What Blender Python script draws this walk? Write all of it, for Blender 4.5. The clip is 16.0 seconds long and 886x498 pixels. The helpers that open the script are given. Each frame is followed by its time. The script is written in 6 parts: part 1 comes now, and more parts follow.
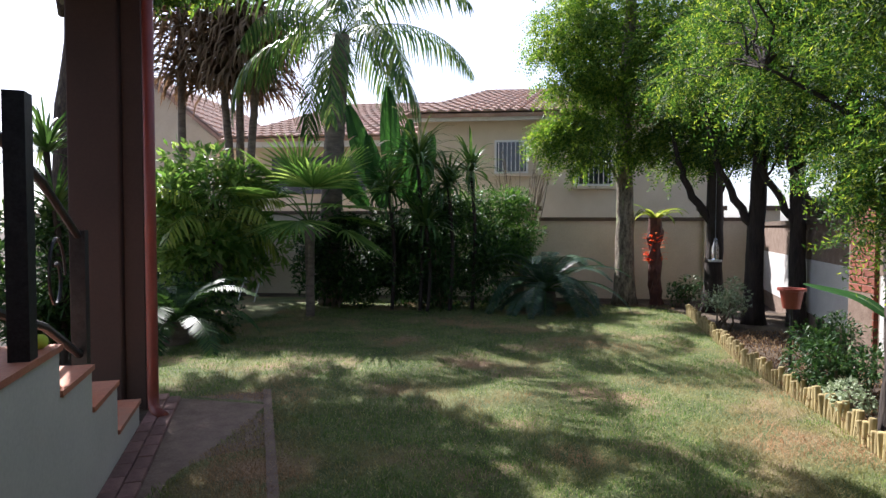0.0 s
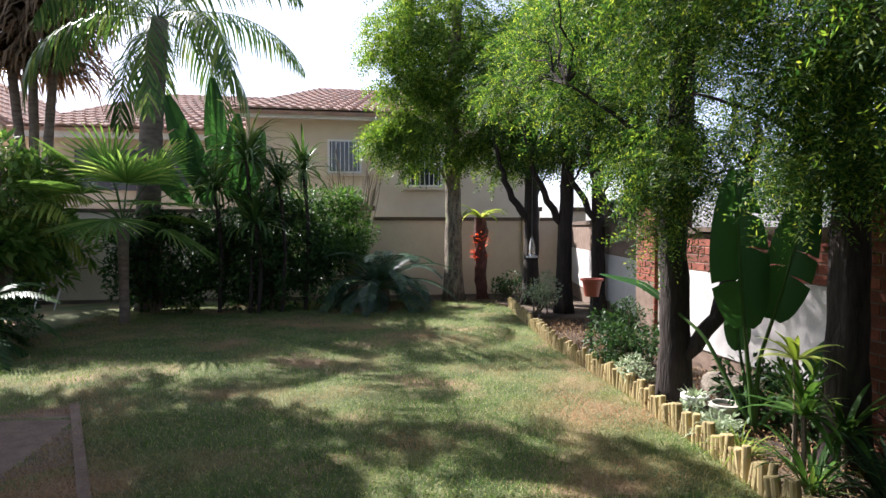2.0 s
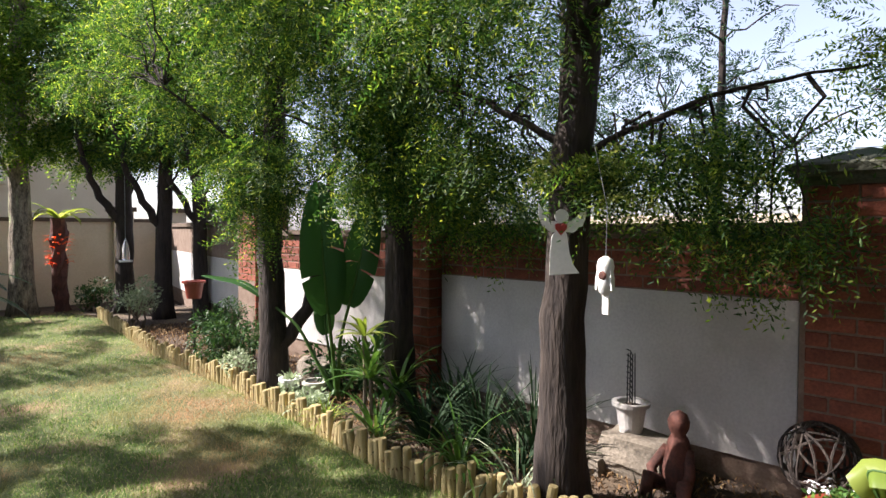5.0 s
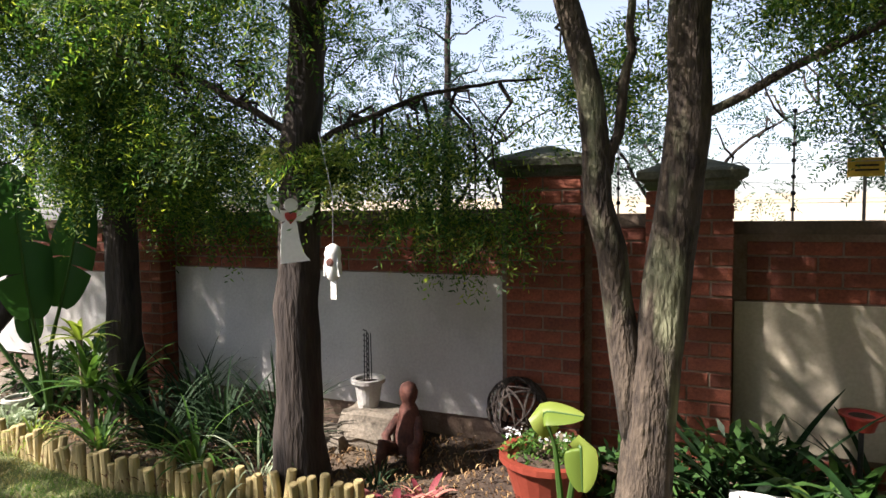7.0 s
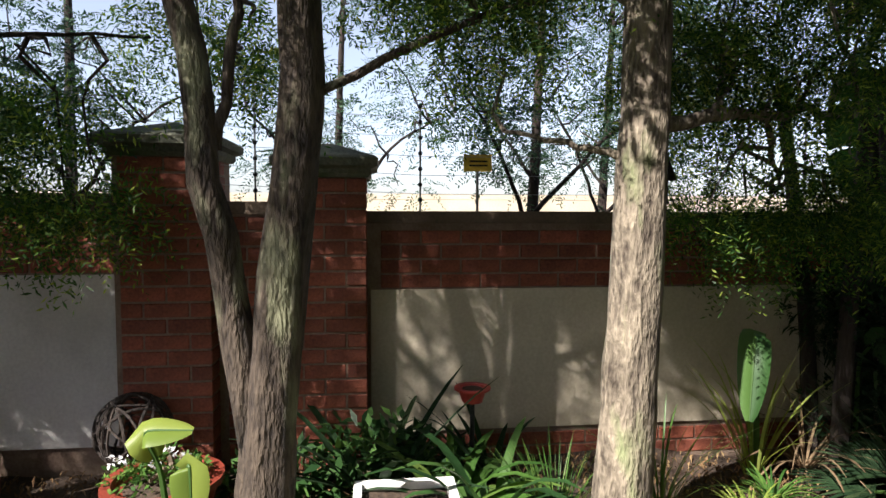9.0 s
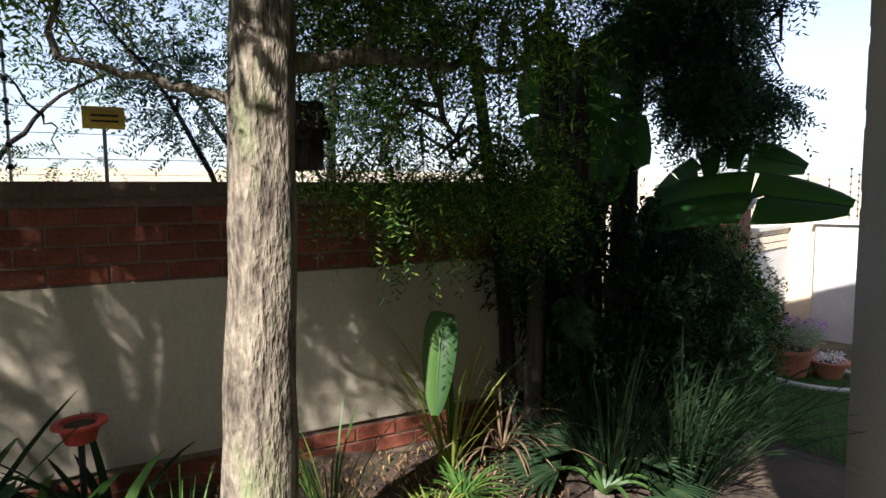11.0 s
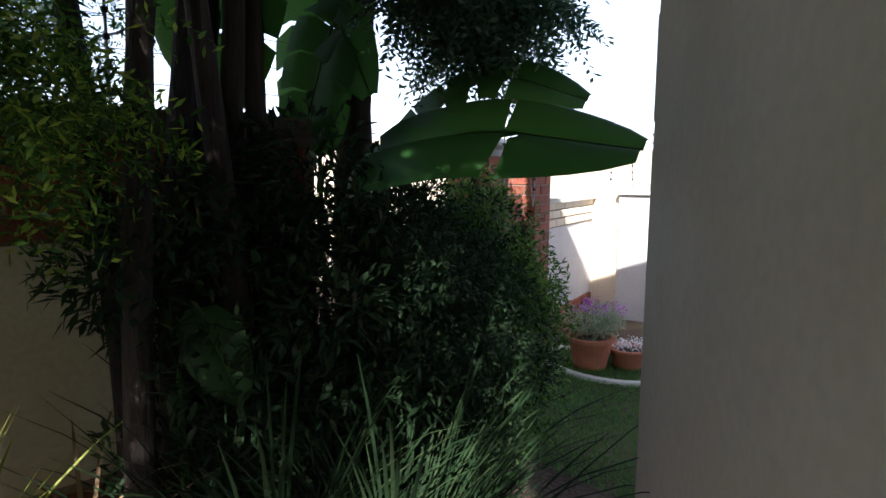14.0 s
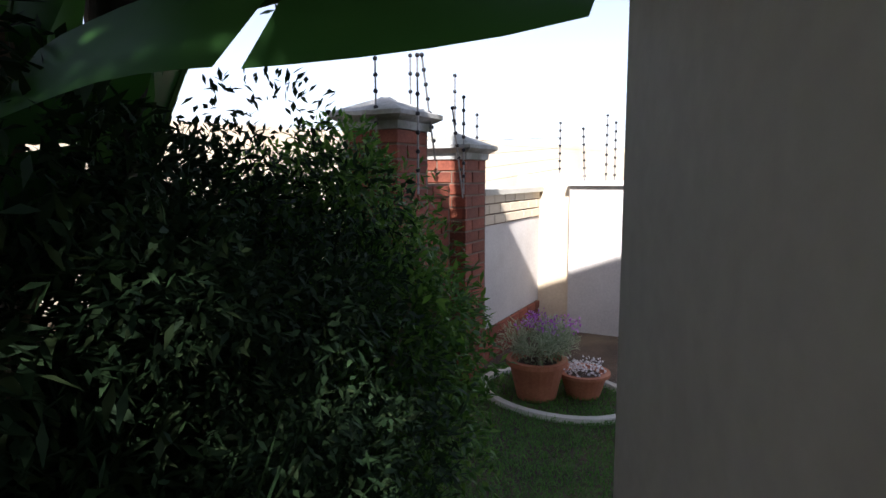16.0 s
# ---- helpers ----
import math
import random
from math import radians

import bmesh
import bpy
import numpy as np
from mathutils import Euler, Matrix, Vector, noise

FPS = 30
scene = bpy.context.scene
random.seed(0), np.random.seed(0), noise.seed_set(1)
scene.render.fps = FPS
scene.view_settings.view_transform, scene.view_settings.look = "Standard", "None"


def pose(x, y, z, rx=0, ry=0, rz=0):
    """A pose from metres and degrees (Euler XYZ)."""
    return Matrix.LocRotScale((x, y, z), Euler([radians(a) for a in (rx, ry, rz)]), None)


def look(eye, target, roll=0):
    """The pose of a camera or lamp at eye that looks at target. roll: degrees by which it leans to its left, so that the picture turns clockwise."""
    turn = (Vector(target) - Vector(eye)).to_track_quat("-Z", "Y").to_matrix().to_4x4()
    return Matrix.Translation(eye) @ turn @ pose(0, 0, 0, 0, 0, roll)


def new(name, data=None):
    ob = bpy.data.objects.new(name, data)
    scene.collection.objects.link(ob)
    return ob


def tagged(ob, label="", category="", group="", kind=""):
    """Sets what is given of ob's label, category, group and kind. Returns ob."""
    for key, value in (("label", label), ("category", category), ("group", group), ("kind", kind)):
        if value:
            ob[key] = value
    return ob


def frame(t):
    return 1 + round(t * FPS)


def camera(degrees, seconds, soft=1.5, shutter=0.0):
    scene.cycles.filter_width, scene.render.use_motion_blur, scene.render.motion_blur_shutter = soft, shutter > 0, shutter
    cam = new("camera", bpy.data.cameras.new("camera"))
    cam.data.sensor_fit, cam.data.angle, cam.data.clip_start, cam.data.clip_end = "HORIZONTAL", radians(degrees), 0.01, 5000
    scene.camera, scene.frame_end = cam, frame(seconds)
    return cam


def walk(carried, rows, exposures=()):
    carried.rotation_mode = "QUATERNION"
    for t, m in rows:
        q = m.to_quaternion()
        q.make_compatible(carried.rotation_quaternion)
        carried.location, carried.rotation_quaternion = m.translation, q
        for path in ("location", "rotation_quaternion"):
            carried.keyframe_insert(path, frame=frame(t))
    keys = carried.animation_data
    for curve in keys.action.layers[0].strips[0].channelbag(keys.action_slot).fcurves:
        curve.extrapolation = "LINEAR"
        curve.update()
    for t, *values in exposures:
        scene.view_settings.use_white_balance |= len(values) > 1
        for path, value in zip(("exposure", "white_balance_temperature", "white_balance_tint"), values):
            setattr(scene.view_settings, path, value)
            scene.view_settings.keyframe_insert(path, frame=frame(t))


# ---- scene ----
cam = camera(73.04, 16.0, 1.5, 0.0)
PATH = [
    (0, look((-0.000, 0.000, 1.574), (-0.237, 1.985, 1.501), 0.13)),
    (0.5, look((0.034, -0.027, 1.555), (-0.025, 1.970, 1.486), 0.10)),
    (1, look((0.045, -0.057, 1.546), (0.114, 1.941, 1.476), 0.08)),
    (1.5, look((0.054, -0.064, 1.546), (0.247, 1.925, 1.476), 0.09)),
    (2, look((0.022, -0.135, 1.546), (0.331, 1.840, 1.476), 0.10)),
    (2.5, look((-0.019, -0.232, 1.552), (0.439, 1.714, 1.483), -0.05)),
    (3, look((-0.103, -0.338, 1.546), (0.553, 1.550, 1.482), 0.39)),
    (3.5, look((-0.132, -0.394, 1.543), (0.745, 1.403, 1.486), 0.68)),
    (4, look((-0.145, -0.467, 1.533), (0.923, 1.223, 1.482), 0.95)),
    (4.2, look((-0.147, -0.490, 1.538), (0.999, 1.148, 1.486), 0.95)),
    (6.3, look((-0.106, -0.625, 1.579), (1.632, 0.359, 1.478), -0.90)),
    (6.5, look((-0.111, -0.658, 1.581), (1.661, 0.263, 1.474), -0.74)),
    (7, look((-0.113, -0.707, 1.587), (1.739, 0.039, 1.466), -0.61)),
    (7.5, look((-0.069, -0.755, 1.579), (1.857, -0.232, 1.453), -0.39)),
    (8, look((0.038, -0.823, 1.550), (2.012, -0.530, 1.420), -0.32)),
    (8.5, look((0.126, -0.917, 1.530), (2.121, -0.847, 1.404), -0.17)),
    (8.7, look((0.155, -0.947, 1.517), (2.150, -1.006, 1.397), 0.02)),
    (10.8, look((0.591, -1.639, 1.465), (2.406, -2.461, 1.287), -0.62)),
    (11, look((0.636, -1.714, 1.454), (2.404, -2.630, 1.271), -0.49)),
    (11.5, look((0.726, -1.948, 1.442), (2.390, -3.036, 1.230), -0.23)),
    (12, look((0.829, -2.175, 1.419), (2.431, -3.351, 1.188), -0.11)),
    (12.5, look((0.951, -2.411, 1.396), (2.493, -3.661, 1.157), 0.06)),
    (13, look((1.055, -2.635, 1.370), (2.568, -3.921, 1.128), 0.23)),
    (13.5, look((1.198, -2.886, 1.336), (2.689, -4.195, 1.086), 0.17)),
    (14, look((1.338, -3.129, 1.312), (2.811, -4.457, 1.051), 0.27)),
    (14.5, look((1.488, -3.389, 1.283), (2.934, -4.745, 1.017), 0.18)),
    (15, look((1.624, -3.626, 1.250), (3.055, -4.999, 0.990), -0.15)),
    (15.5, look((1.775, -3.872, 1.225), (3.182, -5.270, 0.961), -0.20)),
    (16, look((1.897, -4.091, 1.155), (3.271, -5.524, 0.912), -0.20)),
]
walk(cam, PATH, [(0, 1.4, 5800, 18), (4.2, 1.75, 6050, 20), (7, 1.75, 6250, 18), (8.7, 1.5, 6150, 16), (11, 1.42, 5900, 16), (13, 1.8, 5800, 18), (14.5, 1.95, 5900, 18), (16, 1.45, 5950, 19)])

# ---- world and sun ----
SUN_DIR = Vector((-0.46, 0.58, 0.67)).normalized()      # towards the sun
elev, azim = math.asin(SUN_DIR.z), math.atan2(SUN_DIR.x, SUN_DIR.y)
world = bpy.data.worlds.new("sky")
scene.world = world
world.use_nodes = True
wn = world.node_tree.nodes
sky = wn.new("ShaderNodeTexSky")
sky.sky_type, sky.sun_disc, sky.sun_elevation, sky.sun_rotation = "NISHITA", False, elev, azim
sky.dust_density, sky.air_density = 1.5, 1.0
wn["Background"].inputs["Strength"].default_value = 0.09
haze = wn.new("ShaderNodeHueSaturation")            # thin high haze pales the blue
haze.inputs["Saturation"].default_value = 0.6
world.node_tree.links.new(sky.outputs[0], haze.inputs["Color"])
world.node_tree.links.new(haze.outputs[0], wn["Background"].inputs["Color"])
sun = new("sun", bpy.data.lights.new("sun", "SUN"))
sun.data.energy, sun.data.angle, sun.data.color = 5.0, radians(0.55), (1.0, 0.93, 0.8)
sun.matrix_world = look(SUN_DIR * 30, (0, 0, 0))

# ---- materials ----
def nodes_of(name):
    m = bpy.data.materials.new(name)
    m.use_nodes = True
    return m, m.node_tree.nodes, m.node_tree.links


def ramp(n, stops):
    r = n.new("ShaderNodeValToRGB")
    while len(r.color_ramp.elements) < len(stops):
        r.color_ramp.elements.new(0.5)
    for e, (p, c) in zip(r.color_ramp.elements, stops):
        e.position, e.color = p, (*c, 1)
    return r


def surface(name, dark, light, rough=0.8, scale=4.0, fine=60.0, bump=0.3, stretch=(1, 1, 1), metallic=0.0, dirt=None, dirt_at=(0.55, 0.75), per_piece=0.0, dist=0.01):
    """A solid surface: two colours mixed by coarse and fine noise, stains, fine relief."""
    m, n, l = nodes_of(name)
    b = n["Principled BSDF"]
    co = n.new("ShaderNodeTexCoord")
    mp = n.new("ShaderNodeMapping")
    mp.inputs["Scale"].default_value = stretch
    l.new(co.outputs["Object"], mp.inputs["Vector"])
    a, f = n.new("ShaderNodeTexNoise"), n.new("ShaderNodeTexNoise")
    a.inputs["Scale"].default_value, f.inputs["Scale"].default_value = scale, fine
    a.inputs["Detail"].default_value, f.inputs["Detail"].default_value = 4, 3
    for t in (a, f):
        l.new(mp.outputs[0], t.inputs["Vector"])
    mix = n.new("ShaderNodeMix")
    mix.inputs[0].default_value = 0.45
    l.new(a.outputs["Fac"], mix.inputs[2])
    l.new(f.outputs["Fac"], mix.inputs[3])
    r = ramp(n, [(0.36, dark), (0.64, light)])
    l.new(mix.outputs[0], r.inputs[0])
    col = r.outputs[0]
    if per_piece:
        info, hsv, mr = n.new("ShaderNodeObjectInfo"), n.new("ShaderNodeHueSaturation"), n.new("ShaderNodeMapRange")
        mr.inputs[3].default_value, mr.inputs[4].default_value = 1 - per_piece, 1 + per_piece
        l.new(info.outputs["Random"], mr.inputs[0])
        l.new(mr.outputs[0], hsv.inputs["Value"])
        l.new(col, hsv.inputs["Color"])
        col = hsv.outputs[0]
    if dirt:
        d = n.new("ShaderNodeTexNoise")
        d.inputs["Scale"].default_value, d.inputs["Detail"].default_value = scale * 0.45, 7
        l.new(mp.outputs[0], d.inputs["Vector"])
        dr = ramp(n, [(dirt_at[0], (0, 0, 0)), (dirt_at[1], (1, 1, 1))])
        l.new(d.outputs["Fac"], dr.inputs[0])
        dm = n.new("ShaderNodeMixRGB")
        l.new(dr.outputs[0], dm.inputs[0])
        l.new(col, dm.inputs[1])
        dm.inputs[2].default_value = (*dirt, 1)
        col = dm.outputs[0]
    l.new(col, b.inputs["Base Color"])
    b.inputs["Roughness"].default_value, b.inputs["Metallic"].default_value = rough, metallic
    bp = n.new("ShaderNodeBump")
    bp.inputs["Strength"].default_value, bp.inputs["Distance"].default_value = bump, dist
    l.new(mix.outputs[0], bp.inputs["Height"])
    l.new(bp.outputs[0], b.inputs["Normal"])
    return m


def leafy(name, stops, rough=0.45, through_light=0.35, patch=None):
    """Leaves: colour varies leaf by leaf, light shines through."""
    m, n, l = nodes_of(name)
    b = n["Principled BSDF"]
    g = n.new("ShaderNodeNewGeometry")
    r = ramp(n, stops)
    l.new(g.outputs["Random Per Island"], r.inputs[0])
    col = r.outputs[0]
    if patch:
        co, t = n.new("ShaderNodeTexCoord"), n.new("ShaderNodeTexNoise")
        l.new(co.outputs["Object"], t.inputs["Vector"])
        t.inputs["Scale"].default_value, t.inputs["Detail"].default_value = patch[1], 4
        pr = ramp(n, [(patch[2], (0, 0, 0)), (patch[3], (1, 1, 1))])
        l.new(t.outputs["Fac"], pr.inputs[0])
        mx = n.new("ShaderNodeMixRGB")
        l.new(pr.outputs[0], mx.inputs[0])
        l.new(col, mx.inputs[1])
        mx.inputs[2].default_value = (*patch[0], 1)
        col = mx.outputs[0]
    l.new(col, b.inputs["Base Color"])
    b.inputs["Roughness"].default_value = rough
    b.inputs["Specular IOR Level"].default_value = 0.22
    tr, ms = n.new("ShaderNodeBsdfTranslucent"), n.new("ShaderNodeMixShader")
    hs = n.new("ShaderNodeHueSaturation")
    hs.inputs["Value"].default_value, hs.inputs["Saturation"].default_value, hs.inputs["Hue"].default_value = 1.9, 1.1, 0.485
    l.new(col, hs.inputs["Color"])
    l.new(hs.outputs[0], tr.inputs["Color"])
    ms.inputs[0].default_value = through_light
    l.new(b.outputs[0], ms.inputs[1])
    l.new(tr.outputs[0], ms.inputs[2])
    l.new(ms.outputs[0], n["Material Output"].inputs["Surface"])
    return m


M_SOIL = surface("bed_soil", (0.022, 0.014, 0.009), (0.075, 0.048, 0.03), 0.95, 3, 45, 0.9, dist=0.03, dirt=(0.13, 0.095, 0.055), dirt_at=(0.5, 0.7))
M_LAWN = surface("lawn_thatch", (0.05, 0.075, 0.02), (0.19, 0.20, 0.075), 0.95, 2.2, 55, 1.0, dist=0.06, dirt=(0.3, 0.2, 0.115), dirt_at=(0.52, 0.66))
M_GRASS = leafy("grass_blades", [(0.0, (0.045, 0.11, 0.02)), (0.55, (0.09, 0.17, 0.03)), (0.82, (0.20, 0.26, 0.07)), (1.0, (0.42, 0.38, 0.19))], 0.7, 0.3, ((0.33, 0.22, 0.12), 0.7, 0.5, 0.62))
M_GREENGRASS = leafy("green_grass", [(0.0, (0.035, 0.10, 0.02)), (1.0, (0.09, 0.22, 0.04))], 0.6, 0.3)
M_BRICK = surface("red_brick", (0.125, 0.031, 0.018), (0.25, 0.073, 0.038), 0.85, 9, 70, 0.5, per_piece=0.3, dirt=(0.12, 0.05, 0.035), dirt_at=(0.56, 0.8))
M_MORTAR = surface("mortar", (0.13, 0.085, 0.06), (0.22, 0.16, 0.12), 0.95, 8, 60, 0.5)
M_PANEL = surface("white_plaster", (0.44, 0.42, 0.40), (0.56, 0.54, 0.51), 0.85, 2.2, 55, 0.15, dirt=(0.33, 0.3, 0.26), dirt_at=(0.6, 0.82))
M_CREAM = surface("cream_plaster", (0.55, 0.46, 0.33), (0.66, 0.57, 0.43), 0.88, 1.5, 45, 0.2, dirt=(0.4, 0.33, 0.24), dirt_at=(0.6, 0.85))
M_GREYWALL = surface("grey_plaster", (0.50, 0.45, 0.41), (0.58, 0.53, 0.48), 0.9, 2.0, 35, 0.35, dirt=(0.40, 0.36, 0.33), dirt_at=(0.6, 0.9), dist=0.006)
M_STAIRWALL = surface("stair_plaster", (0.46, 0.44, 0.37), (0.54, 0.52, 0.44), 0.9, 2.0, 50, 0.15)
M_COLUMN = surface("brown_column_paint", (0.026, 0.013, 0.0095), (0.038, 0.02, 0.0145), 0.8, 2, 40, 0.15)
M_PIPE = surface("red_pipe_paint", (0.17, 0.03, 0.018), (0.23, 0.045, 0.026), 0.45, 4, 50, 0.1)
M_IRON = surface("black_iron", (0.01, 0.01, 0.012), (0.03, 0.03, 0.034), 0.5, 20, 90, 0.25, metallic=0.4)
M_TERRACOTTA = surface("terracotta", (0.35, 0.12, 0.06), (0.48, 0.19, 0.10), 0.75, 6, 60, 0.25, dirt=(0.28, 0.16, 0.10))
M_PAVER = surface("paver", (0.15, 0.08, 0.068), (0.25, 0.14, 0.115), 0.85, 7, 70, 0.4, per_piece=0.22)
M_GREYPAVER = surface("grey_paver", (0.28, 0.26, 0.25), (0.40, 0.37, 0.35), 0.85, 7, 70, 0.4, per_piece=0.2)
M_CAP = surface("concrete_cap", (0.28, 0.29, 0.28), (0.45, 0.45, 0.43), 0.9, 7, 60, 0.4, dirt=(0.14, 0.15, 0.11), dirt_at=(0.5, 0.7))
M_MOSSCAP = surface("mossy_cap", (0.05, 0.055, 0.04), (0.13, 0.13, 0.095), 0.95, 7, 60, 0.6, dirt=(0.05, 0.075, 0.02), dirt_at=(0.45, 0.62), dist=0.02)
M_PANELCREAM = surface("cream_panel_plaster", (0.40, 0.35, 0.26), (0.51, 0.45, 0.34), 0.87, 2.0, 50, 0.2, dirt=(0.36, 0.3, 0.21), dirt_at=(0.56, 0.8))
M_COPING = surface("dark_coping", (0.07, 0.05, 0.036), (0.14, 0.098, 0.068), 0.9, 6, 60, 0.4)
M_LOG = surface("log_wood", (0.26, 0.20, 0.085), (0.44, 0.36, 0.17), 0.8, 9, 40, 0.7, (1, 1, 0.12), per_piece=0.22, dirt=(0.13, 0.10, 0.05), dirt_at=(0.52, 0.72))
# darkened to hold the shade on the forked tree's upper stems
M_BARK = surface("bark", (0.016, 0.011, 0.009), (0.10, 0.075, 0.053), 0.95, 16, 60, 1.0, (1, 1, 0.3), dist=0.05, dirt=(0.2, 0.2, 0.12), dirt_at=(0.56, 0.7))
M_BARKPALE = surface("pale_bark", (0.05, 0.037, 0.027), (0.31, 0.26, 0.19), 0.95, 17, 60, 1.0, (1, 1, 0.33), dist=0.05, dirt=(0.22, 0.25, 0.12), dirt_at=(0.58, 0.72))
# near-black bark: the shade on the row's trunks is part of its colour
M_BARKDARK = surface("dark_bark", (0.014, 0.010, 0.009), (0.048, 0.035, 0.027), 0.95, 12, 50, 1.0, (1, 1, 0.18), dist=0.03)
M_PALMTRUNK = surface("palm_trunk", (0.09, 0.07, 0.055), (0.22, 0.18, 0.14), 0.95, 5, 40, 0.8, (1, 1, 3), dist=0.02)
M_TWIG = surface("twig", (0.10, 0.075, 0.05), (0.24, 0.19, 0.13), 0.9, 9, 50, 0.4)
M_TILE = surface("roof_tile", (0.32, 0.20, 0.15), (0.52, 0.35, 0.27), 0.85, 3, 40, 0.3, per_piece=0.2, dirt=(0.3, 0.24, 0.2))
M_DARK = surface("shaded_opening_dark", (0.03, 0.03, 0.035), (0.06, 0.06, 0.07), 0.2, 3, 20, 0.05)
M_WHITE = surface("white_paint", (0.68, 0.67, 0.64), (0.8, 0.79, 0.76), 0.6, 5, 50, 0.15, dirt=(0.5, 0.46, 0.4), dirt_at=(0.6, 0.85))
M_RED = surface("red_paint", (0.28, 0.025, 0.02), (0.4, 0.05, 0.035), 0.5, 6, 50, 0.1)
M_SILL = surface("brown_sill", (0.10, 0.075, 0.055), (0.17, 0.125, 0.095), 0.85, 6, 60, 0.3)
M_STONE = surface("stone", (0.10, 0.085, 0.065), (0.26, 0.22, 0.17), 0.9, 7, 50, 0.7, dist=0.02)
M_WIRE = surface("wire", (0.2, 0.2, 0.2), (0.35, 0.35, 0.35), 0.45, 9, 50, 0.1, metallic=0.7)
M_RUST = surface("rusted_figure", (0.05, 0.02, 0.015), (0.13, 0.045, 0.03), 0.85, 10, 60, 0.5)
M_YELLOW = surface("yellow_plastic", (0.55, 0.36, 0.03), (0.68, 0.46, 0.06), 0.45, 6, 50, 0.1)
M_BALL = surface("tennis_ball_felt", (0.5, 0.62, 0.05), (0.6, 0.72, 0.1), 0.95, 20, 200, 0.5)
M_PETAL = leafy("purple_petals", [(0, (0.25, 0.06, 0.30)), (0.6, (0.45, 0.16, 0.5)), (1, (0.55, 0.35, 0.6))], 0.6, 0.3)
M_WHITEPETAL = leafy("white_petals", [(0, (0.6, 0.6, 0.62)), (1, (0.8, 0.8, 0.82))], 0.6, 0.3)
M_REDLEAF = leafy("red_leaves", [(0, (0.12, 0.02, 0.03)), (0.5, (0.25, 0.06, 0.07)), (1, (0.45, 0.25, 0.18))], 0.5, 0.25)
M_ORANGE = leafy("orange_petals", [(0, (0.6, 0.08, 0.02)), (1, (0.75, 0.2, 0.05))], 0.5, 0.3)
M_FEATHER = leafy("feathery_leaves", [(0, (0.014, 0.042, 0.010)), (0.5, (0.036, 0.088, 0.018)), (0.82, (0.11, 0.19, 0.030)), (1, (0.26, 0.32, 0.055))], 0.5, 0.48)
M_FEATHERBLUE = leafy("bluish_feathery_leaves", [(0, (0.02, 0.05, 0.03)), (0.7, (0.045, 0.09, 0.05)), (1, (0.09, 0.14, 0.07))], 0.5, 0.3)
# lighter copy of the feathery greens, with the crown's sunlight in the colour
M_BRIGHT = leafy("sunlit_feathery_leaves", [(0, (0.03, 0.08, 0.015)), (0.5, (0.08, 0.16, 0.025)), (1, (0.22, 0.3, 0.05))], 0.5, 0.45)
M_GLOSSY = leafy("glossy_leaves", [(0, (0.013, 0.038, 0.012)), (0.6, (0.03, 0.075, 0.02)), (1, (0.065, 0.13, 0.03))], 0.5, 0.2)
M_HEDGE = leafy("hedge_leaves", [(0, (0.025, 0.07, 0.015)), (0.6, (0.055, 0.13, 0.025)), (1, (0.12, 0.22, 0.05))], 0.45, 0.35)
# fan palm and sunny shrub: sunlight is put into these bright greens
M_SUNFAN = leafy("sunlit_fan_leaves", [(0, (0.06, 0.14, 0.03)), (0.6, (0.12, 0.22, 0.05)), (1, (0.24, 0.33, 0.09))], 0.4, 0.4)
M_PALM = leafy("palm_leaves", [(0, (0.03, 0.07, 0.02)), (0.6, (0.06, 0.12, 0.03)), (1, (0.13, 0.18, 0.05))], 0.4, 0.3)
M_BANANA = leafy("banana_leaves", [(0, (0.018, 0.06, 0.015)), (1, (0.032, 0.095, 0.022))], 0.42, 0.4)
M_DEADPALM = leafy("dead_palm_leaves", [(0, (0.10, 0.065, 0.035)), (1, (0.24, 0.17, 0.10))], 0.9, 0.15)
M_STRAP = leafy("strap_leaves", [(0, (0.03, 0.08, 0.018)), (0.6, (0.07, 0.15, 0.03)), (1, (0.15, 0.22, 0.05))], 0.35, 0.3)
# dark strap leaves; the side path's deep shade is put into this colour
M_DARKSHADED = leafy("dark_shaded_strap_leaves", [(0, (0.008, 0.024, 0.008)), (0.75, (0.016, 0.038, 0.013)), (1, (0.03, 0.05, 0.018))], 0.75, 0.1)
M_LIME = leafy("lime_leaves", [(0, (0.13, 0.2, 0.035)), (0.6, (0.22, 0.28, 0.055)), (1, (0.36, 0.4, 0.12))], 0.4, 0.4)
M_SILVER = leafy("silvery_leaves", [(0, (0.16, 0.22, 0.11)), (1, (0.42, 0.48, 0.34))], 0.6, 0.3)
M_CYCAD = leafy("cycad_leaves", [(0, (0.025, 0.055, 0.035)), (0.7, (0.05, 0.095, 0.06)), (1, (0.09, 0.14, 0.09))], 0.35, 0.2)
M_LITTER = leafy("leaf_litter", [(0, (0.09, 0.05, 0.025)), (0.6, (0.2, 0.125, 0.06)), (1, (0.34, 0.24, 0.12))], 0.9, 0.1)

glass, gn, gl = nodes_of("window_glass")
gn["Principled BSDF"].inputs["Base Color"].default_value = (0.03, 0.035, 0.04, 1)
gn["Principled BSDF"].inputs["Roughness"].default_value = 0.08
M_GLASS = glass
clear, cn, cl = nodes_of("clear_plastic")
cn["Principled BSDF"].inputs["Transmission Weight"].default_value = 0.85
cn["Principled BSDF"].inputs["Roughness"].default_value = 0.15
cn["Principled BSDF"].inputs["Base Color"].default_value = (0.85, 0.88, 0.9, 1)
M_CLEAR = clear

# ---- mesh helpers ----
rng = np.random.default_rng(7)


